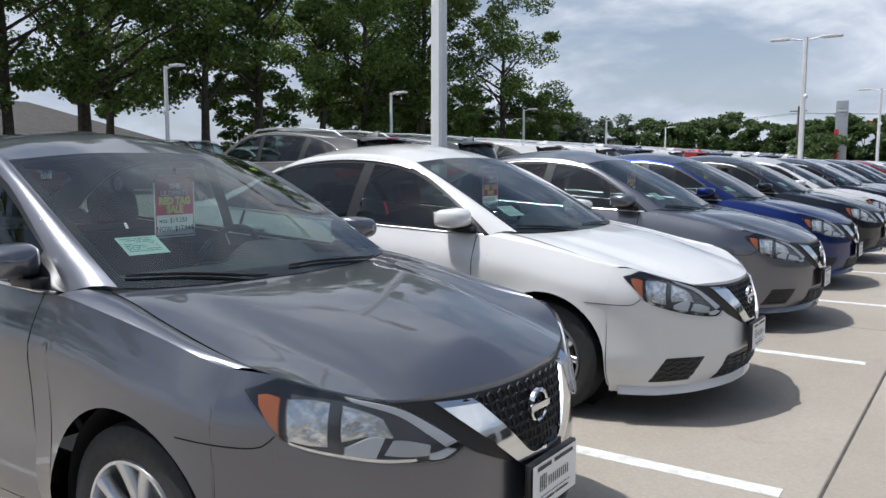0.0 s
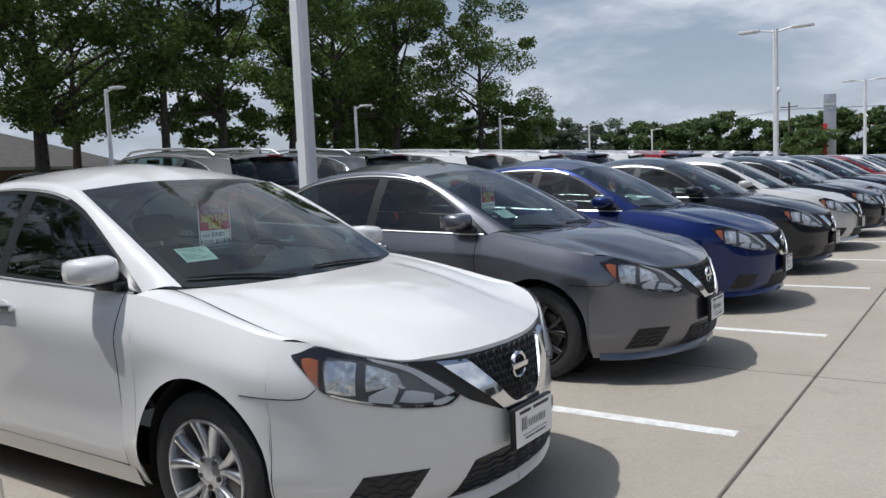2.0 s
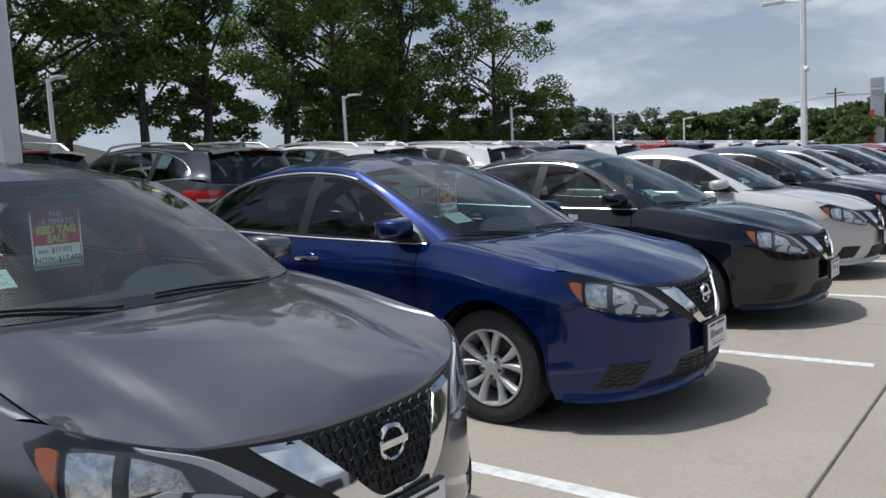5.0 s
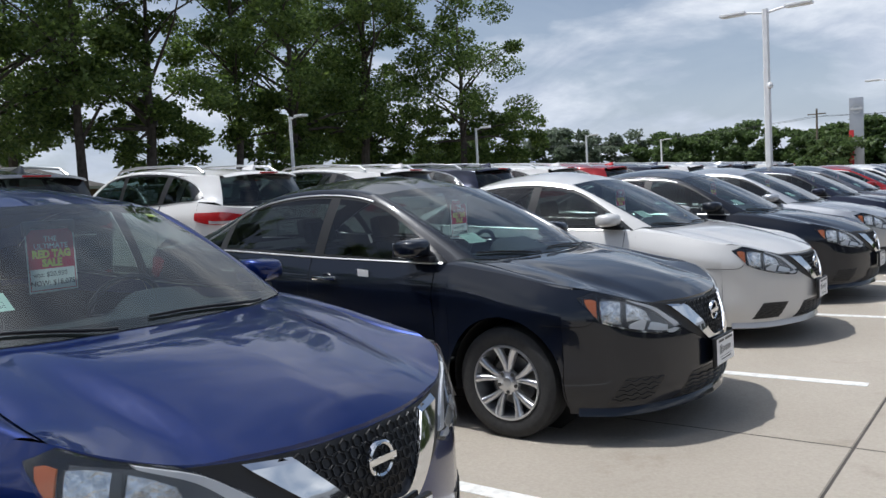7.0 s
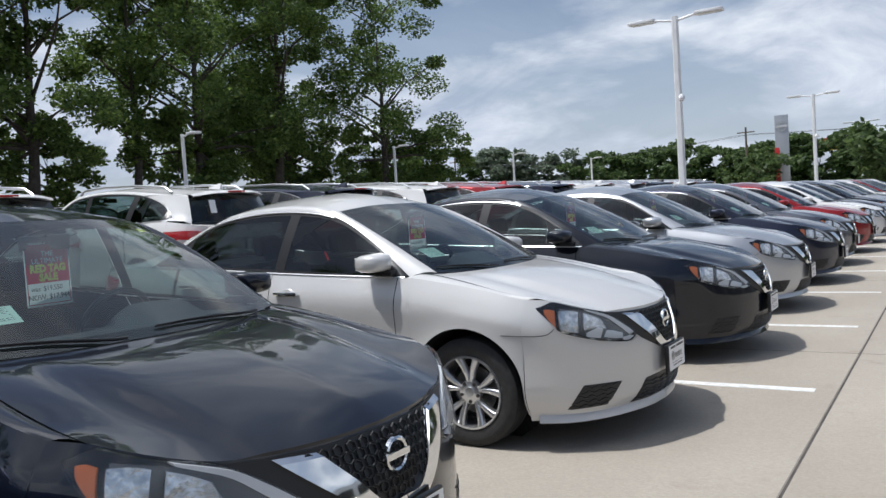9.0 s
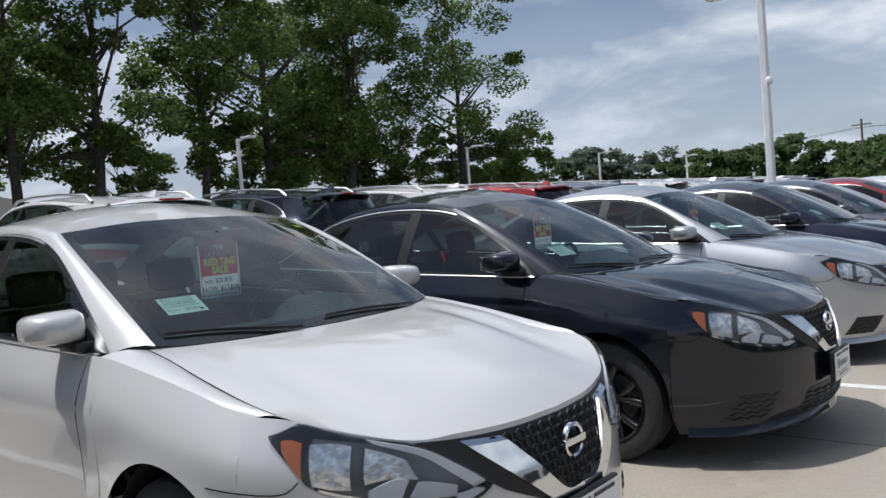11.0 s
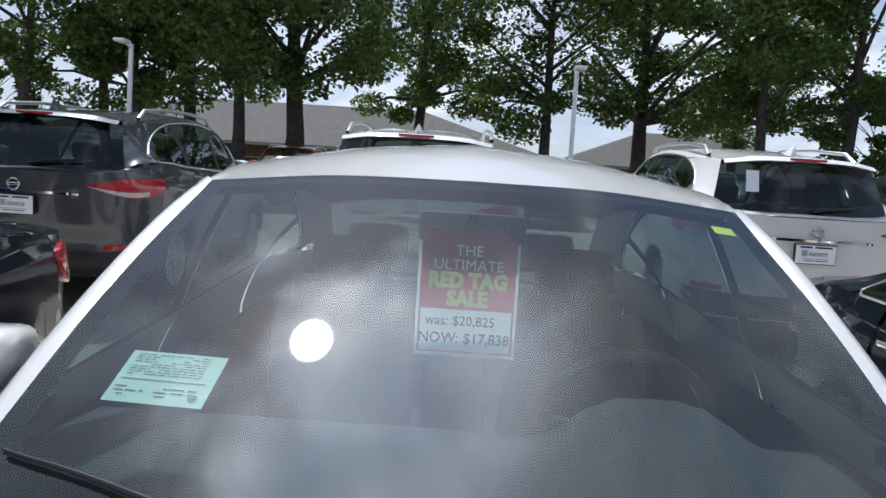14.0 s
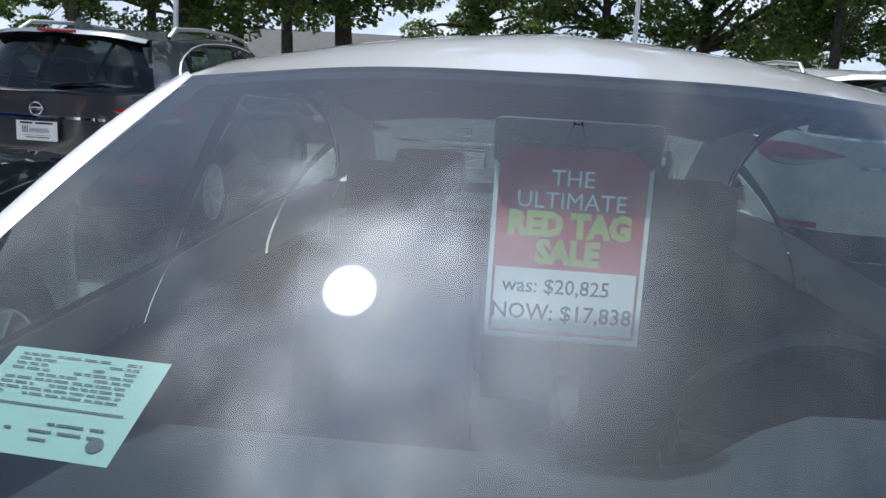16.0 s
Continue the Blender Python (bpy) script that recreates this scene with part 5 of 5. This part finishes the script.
for i, (c, r, x, y) in enumerate(FRONT[:12]):
    was, now = (("20,825", "17,838"), ("19,975", "17,470"), ("20,950", "18,075"), ("19,550", "17,944"))[(i - 5) % 4]
    tg = sale_tag(was, now)
    tg.matrix_basis = pose(x - 1.775, y - 0.003, GZ + 1.084, 0, 0, 0 if i != 4 else 3) @ Matrix.Scale(0.925, 4)
    ls = label_sheet(i == 5)
    ls.matrix_basis = pose(x - 1.30, y - 0.472, GZ + 1.084, 0, -62, -6) @ Matrix.Scale(0.83, 4)
for i, o in enumerate([p for p in FRONT[:8]]):
    pts = [on_ws(u, v, -0.002) for u, v in ((0.84, 0.90), (0.92, 0.90), (0.92, 0.865), (0.84, 0.865))]
    st = part("sticker", Shape().poly([(p.x, p.y, p.z) for p in pts], True), STICKER, None, smooth=False)
    st.matrix_basis = pose(o[2], o[3], GZ)
    tagged(st, "bright yellow sticker inside the windshield corner", "sticker", "windshield stickers")


# ---- lamp posts ----
def square_post(s, w0, w1, h, at=(0, 0)):
    rows = []
    for z, w in ((0, w0), (h, w1)):
        c = w * 0.18
        ring = [(w / 2, -w / 2 + c), (w / 2, w / 2 - c), (w / 2 - c, w / 2), (-w / 2 + c, w / 2), (-w / 2, w / 2 - c), (-w / 2, -w / 2 + c), (-w / 2 + c, -w / 2), (w / 2 - c, -w / 2), (w / 2, -w / 2 + c)]
        rows.append([(at[0] + a, at[1] + b, z) for a, b in ring])
    return s.grid(rows)


def lamp_post(h, heads, reach, w0=0.17):
    root = new("lamp_post")
    part("pole", square_post(Shape(), w0, w0 * 0.85, h), POLEWHITE, root, angle=0.3)
    part("base", Shape().box((-0.28, -0.28, 0), (0.28, 0.28, 0.03), 0.01).lathe([(0.03, 0.25), (0.55, 0.25), (0.58, 0.22), (0.58, 0)], 20, "z"), CONCRETE, root, "round concrete footing")
    for sg in heads:
        part("arm", Shape().tube([(0, 0, h - 0.12), (sg * reach * 0.35, 0, h - 0.04), (sg * reach * 0.5, 0, h - 0.02)], 0.035, 8), POLEWHITE, root)
        a, b = sorted((sg * reach * 0.42, sg * reach))
        head = part("lamp_head", Shape().box((a, -0.17, h - 0.06), (b, 0.17, h + 0.03), 0.03), POLEWHITE, root)
        part("lens", Shape().box((a + 0.08, -0.13, h - 0.068), (b - 0.08, 0.13, h - 0.058), 0.003), LAMPGLASS, head)
    return root


small = lamp_post(4.5, (1,), 0.95, 0.14)
for x, y in ((-24.6, 5.2), (-24.5, 18.7), (-24.3, 32.2), (-24.6, 46.9), (-25.2, 62.2), (-25.3, 77.0)):
    tagged(copy_thing(small, pose(x, y, rise(x), 0, 0, 0)), "white square lamp post with one flat head", "lamp post", "small lamp posts")
big = lamp_post(6.2, (1, -1), 1.3, 0.19)
part("camera_dome", Shape().lathe([(3.86, 0.0), (3.88, 0.06), (3.94, 0.085), (4.02, 0.07), (4.06, 0.03)], 14, "z", (0.11, -0.08, 0)), POLEWHITE, big, "small round camera dome")
for x, y in ((POLE1_X, POLE1_Y), (-4.8, 33.1), (-4.8, 58.0), (-4.8, 83.0)):
    tagged(copy_thing(big, pose(x, y, rise(x), 0, 0, 0)), "tall white lamp post with two flat heads", "lamp post", "tall lamp posts")
for m in (small, big):
    for o in list(m.children_recursive):
        bpy.data.objects.remove(o)
    bpy.data.objects.remove(m)


# ---- trees ----
def tree(seed, h, spread, leaves, size, trunk_r=0.32, low=0.22, material=None, clumps=46):
    rng = random.Random(seed)
    root = new("tree")
    s = Shape()
    lean = Vector((rng.uniform(-0.04, 0.04), rng.uniform(-0.04, 0.04), 1))
    fork = h * rng.uniform(0.2, 0.3)
    pts = [Vector((0, 0, -0.3))]
    for k in range(1, 7):
        z = h * 0.68 * k / 6
        pts.append(Vector((lean.x * z + rng.uniform(-0.15, 0.15), lean.y * z + rng.uniform(-0.15, 0.15), z)))
    s.tube(pts, [trunk_r * (1.2 if k == 0 else 0.92 - 0.14 * k) for k in range(7)], 9)
    centres = []
    for k in range(clumps):
        f = low + (1 - low) * ((k + rng.random()) / clumps)
        a = rng.uniform(0, 2 * math.pi)
        wide = spread * (0.35 + 0.65 * math.sin(math.pi * min(max((f - low * 0.6) / (1.08 - low * 0.6), 0), 1)) ** 0.7)
        rad = wide * rng.uniform(0.45, 1.0) if k % 5 else wide * rng.uniform(0.1, 0.4)
        c = Vector((math.cos(a) * rad + lean.x * h * f, math.sin(a) * rad + lean.y * h * f, h * f * rng.uniform(0.95, 1.04)))
        centres.append((c, spread * rng.uniform(0.10, 0.24)))
        z0 = max(fork * 0.8, c.z - rad * rng.uniform(0.5, 0.9))
        b = Vector((lean.x * z0, lean.y * z0, z0))
        m = b.lerp(c, 0.55) + Vector((rng.uniform(-0.3, 0.3), rng.uniform(-0.3, 0.3), rad * 0.06))
        if k % 2 == 0:
            r0 = trunk_r * 0.42 * (1 - 0.6 * f)
            s.tube([b, m, c], [r0, r0 * 0.55, 0.02], 6)
    part("trunk", s, BARK, root, weld=False)
    n = leaves
    cs = [centres[int(rng.random() * len(centres))] for _ in range(n)]
    rs = np.random.RandomState(seed)
    d = rs.normal(size=(n, 3))
    d /= np.linalg.norm(d, axis=1)[:, None]
    rad = rs.uniform(0.25, 1.0, n) ** 0.6
    base = np.array([tuple(c) for c, _ in cs]) + d * rad[:, None] * np.array([r for _, r in cs])[:, None] * np.array([1.25, 1.25, 0.8])
    ax = rs.normal(size=(n, 3))
    ax[:, 2] *= 0.5
    ax[:, 2] -= 0.25
    ax /= np.linalg.norm(ax, axis=1)[:, None]
    sd = np.cross(ax, rs.normal(size=(n, 3)))
    sd /= np.linalg.norm(sd, axis=1)[:, None]
    L = size * rs.uniform(0.6, 1.3, n)[:, None]
    W = L * 0.30
    v = np.concatenate([base[:, None, :], (base + ax * L * 0.5 + sd * W)[:, None, :], (base + ax * L)[:, None, :], (base + ax * L * 0.5 - sd * W)[:, None, :]], axis=1).reshape(-1, 3)
    fidx = np.arange(n * 4).reshape(-1, 4)
    me = bpy.data.meshes.new("crown")
    me.from_pydata(v.tolist(), [], fidx.tolist())
    me.materials.append(material or LEAVES)
    cr = new("crown", me)
    cr.parent = root
    return root


kinds = [tree(11, 18, 5.2, 29000, 0.22, 0.3, 0.18, None, 58), tree(23, 20, 5.0, 29000, 0.22, 0.34, 0.19, None, 58), tree(37, 18, 7.4, 40000, 0.22, 0.42, 0.2, None, 74), tree(51, 19, 3.8, 20000, 0.22, 0.26, 0.25, None, 46), tree(64, 7, 2.8, 8000, 0.28, 0.12, 0.12)]
rng = random.Random(5)
TREES = [(-33, -20, 1), (-36, -12, 0), (-33, -2.6, 3), (-34, 1.7, 3), (-32.5, 6.4, 3), (-34, 8.3, 2), (-38, 23.6, 2), (-33, 27.5, 3), (-32.5, 30.8, 1), (-33, 36.5, 3), (-33, 40.5, 0), (-32, 45.5, 1), (-29.8, 53.0, 0), (-28.6, 57.2, 4),
         (-40, 13.2, 1), (-35, 3.6, 0), (-36.5, -0.8, 0), (-37, 19.2, 0), (-47, 31, 1), (-44, 51, 1), (-35, 47.5, 4), (-33, 39, 4), (-36, 33.5, 4), (-34, 54.5, 4), (-37, -6, 4), (-35.5, 50.0, 0)]
for i, (x, y, k) in enumerate(TREES):
    sc = rng.uniform(0.92, 1.1) * (1.08 if y < 42 and k != 4 else 1.0)
    t_ = copy_thing(kinds[k], pose(x, y, rise(x) - 0.05, 0, 0, rng.uniform(0, 360)) @ Matrix.Scale(sc, 4))
    tagged(t_, "tall shade tree with dense dark green leaves" if k != 4 else "low bushy young tree with green leaves", "tree", "trees beyond the lot")
for m in kinds:
    for o in list(m.children_recursive):
        bpy.data.objects.remove(o)
    bpy.data.objects.remove(m)
far = [tree(71, 9, 5.0, 5000, 0.7, 0.25, 0.1, FARLEAVES, 30), tree(83, 8, 5.5, 5000, 0.7, 0.25, 0.1, FARLEAVES, 30), tree(97, 9, 5.5, 5000, 0.7, 0.25, 0.1, GREYLEAVES, 30)]
for i in range(46):
    a = i / 45
    x, y = -92 + 180 * a + rng.uniform(-3, 3), 128 + 22 * math.sin(a * 5) + rng.uniform(-5, 5)
    k = 2 if i in (6, 7, 8) else rng.choice((0, 1))
    t_ = copy_thing(far[k], pose(x, y, rise(x) - 0.3, 0, 0, rng.uniform(0, 360)) @ Matrix.Scale(rng.uniform(0.8, 1.25), 4))
    tagged(t_, "round leafy tree in the distance" if k != 2 else "silvery grey-leaved tree in the distance", "tree", "distant trees")
for x, y, sc in ((8.0, 66, 0.62), (19.0, 74, 0.7), (2.5, 90, 0.6), (28, 80, 0.6), (-11.3, 76.5, 0.5), (-3.0, 80.0, 0.72)):
    t_ = copy_thing(far[1], pose(x, y, 0, 0, 0, x * 17) @ Matrix.Scale(sc, 4))
    tagged(t_, "small round street tree at the edge of the lot", "tree", "street trees")
for m in far:
    for o in list(m.children_recursive):
        bpy.data.objects.remove(o)
    bpy.data.objects.remove(m)


# ---- buildings and roadside things ----
def hall(x0, x1, y0, y1, eave, ridge, name="brick_building"):
    root = new(name)
    part("wall", Shape().box((x0, y0, -0.5), (x1, y1, eave), 0), BRICKS, root, smooth=False)
    o = 0.7
    run = (x1 - x0) / 2 + o
    xm = (x0 + x1) / 2
    s = Shape()
    A, B, C, D = (x0 - o, y0 - o, eave), (x1 + o, y0 - o, eave), (x1 + o, y1 + o, eave), (x0 - o, y1 + o, eave)
    R0, R1 = (xm, y0 - o + run, ridge), (xm, y1 + o - run, ridge)
    s.poly([A, B, R0]).poly([B, C, R1, R0]).poly([C, D, R1]).poly([D, A, R0, R1]).poly([D, C, B, A])
    part("roof", s, ROOFTILE, root, smooth=False)
    s = Shape().box((x1 + o - 0.02, y0 - o, eave - 0.22), (x1 + o + 0.04, y1 + o, eave + 0.03), 0)
    part("fascia_board", s, FASCIA, root, smooth=False)
    k = int((y1 - y0) / 5)
    for i in range(k):
        y = y0 + (i + 0.5) * (y1 - y0) / k
        w = part("window", Shape().box((x1 - 0.02, y - 0.6, 0.9), (x1 + 0.04, y + 0.6, 2.3), 0.01), FASCIA, root)
        part("pane", Shape().box((x1 + 0.035, y - 0.52, 0.98), (x1 + 0.05, y + 0.52, 2.22), 0), BLACK, w, smooth=False)
    root.location.z = rise(x1) * 0.35
    return tagged(root, "long low brick building with a brown shingle hip roof", "building")


hall(-82, -62, -18, 22, 3.4, 7.4)
hall(-78, -63, 23.5, 46, 3.3, 6.6)


def utility_pole(x, y, h):
    root = new("utility_pole")
    part("post", Shape().tube([(0, 0, -0.3), (0, 0, h)], [0.17, 0.12], 10), WOODPOLE, root)
    part("crossarm", Shape().box((-1.1, -0.06, h - 0.75), (1.1, 0.06, h - 0.62), 0.01), WOODPOLE, root)
    for a in (-0.95, -0.4, 0.4, 0.95):
        part("insulator", Shape().lathe([(h - 0.62, 0.03), (h - 0.56, 0.055), (h - 0.5, 0.03), (h - 0.45, 0.0)], 8, "z", (a, 0, 0)), SIGNGREY, root)
    root.location = (x, y, rise(x))
    return tagged(root, "weathered wooden utility pole with a crossarm", "utility pole", "utility poles")


POLES = [(-75, 135, 9.5), (WP_X, WP_Y, WP_H), (40, 110, 9.5)]
for p in POLES:
    utility_pole(*p)
for n, ((xa, ya, ha), (xb, yb, hb)) in enumerate(zip(POLES, POLES[1:])):
    for a in (-0.95, 0.95):
        pts = [(xa + (xb - xa) * k / 16 + a, ya + (yb - ya) * k / 16, ha + (hb - ha) * k / 16 - 0.45 - 1.1 * 4 * (k / 16) * (1 - k / 16)) for k in range(17)]
        tagged(part("power_line", Shape().tube(pts, 0.022, 5), WIRE), "thin black overhead power line between poles", "cable", "power lines")

# tall sign tower of the dealership, with a red panel
sign = new("sign_tower")
part("tower", Shape().box((-0.5, -0.25, 0), (0.5, 0.25, 6.7), 0.05), SIGNGREY, sign)
part("red_panel", Shape().box((-0.54, -0.28, 1.2), (-0.2, 0.28, 4.2), 0.02), SIGNRED, sign)
part("round_mark", Shape().lathe([(-0.30, 0.36), (-0.27, 0.36), (-0.27, 0.26)], 28, "y", (0, 0, 5.8)).box((-0.42, -0.31, 5.71), (0.42, -0.27, 5.89), 0.01), WHITEPLASTIC, sign)
sign.matrix_basis = pose(SIGN_X, SIGN_Y, rise(SIGN_X), 0, 0, 8)
tagged(sign, "tall grey sign tower with a red panel and white ring", "sign")
sg2 = new("roadside_sign")
part("post", Shape().box((-0.15, -0.15, 0), (0.15, 0.15, 6.5), 0.02), BLACK, sg2)
part("top_panel", Shape().box((-1.5, -0.2, 7.2), (1.5, 0.2, 8.3), 0.08), SIGNRED, sg2)
part("bottom_panel", Shape().box((-1.4, -0.2, 6.3), (1.4, 0.2, 7.15), 0.05), SIGNYELLOW, sg2)
part("panel_bars", Shape().box((-1.0, -0.24, 7.55), (1.0, -0.2, 7.95), 0.02), SIGNYELLOW, sg2)
sg2.matrix_basis = pose(SIGN2_X, SIGN2_Y, rise(SIGN2_X), 0, 0, 8)
tagged(sg2, "red and yellow roadside sign on a dark post", "sign")
root = new("low_shop_building")
part("wall", Shape().box((-6, 0, 0), (38, 12, 2.6), 0), FASCIA, root, smooth=False)
part("roof", Shape().box((-6.6, -0.6, 2.6), (38.6, 12.6, 3.3), 0.02), ROOFTILE, root, smooth=False)
for i in range(8):
    part("window", Shape().box((-4 + i * 5, -0.05, 0.7), (-1 + i * 5, 0.05, 2.1), 0.01), BLACK, root)
root.matrix_basis = pose(4, 112, 0)
tagged(root, "long low pale shop building with a dark flat roof", "building")
# unseen building added behind the walker to close off the open ground
root = new("showroom_building")
part("wall", Shape().box((30, -40, 0), (44, 60, 6.0), 0), SIGNGREY, root, smooth=False)
for i in range(12):
    part("window", Shape().box((29.95, -36 + i * 8, 0.3), (30.05, -30 + i * 8, 4.2), 0.02), BLACK, root)
root.location = (0, 0, 0)
tagged(root, "plain grey building with large windows, unseen behind the walker", "building")


# small slips of paper on the black sedan's doors and a rear window
for x, z in ((-1.93, 1.0), (-2.98, 1.02)):
    o = part("door_slip", Shape().box((-0.045, -0.001, -0.03), (0.045, 0.001, 0.03), 0), PLATEPAPER, None, smooth=False)
    o.matrix_basis = pose(0.225 + x, 12.51 - 0.862, GZ + z - 0.08, 8, 6, 0)
    tagged(o, "small white paper slip stuck on the black sedan door", "paper slip", "door slips")
o = part("window_slip", Shape().box((-0.001, -0.05, -0.085), (0.001, 0.05, 0.085), 0), PLATEPAPER, None, smooth=False)
o.matrix_basis = pose(-SUV_REAR - 0.145, 18.0 - 0.42, rise(-6.2) + GZ + 1.43, 0, -12, 0)
tagged(o, "white price slip inside a white suv rear window", "paper slip")
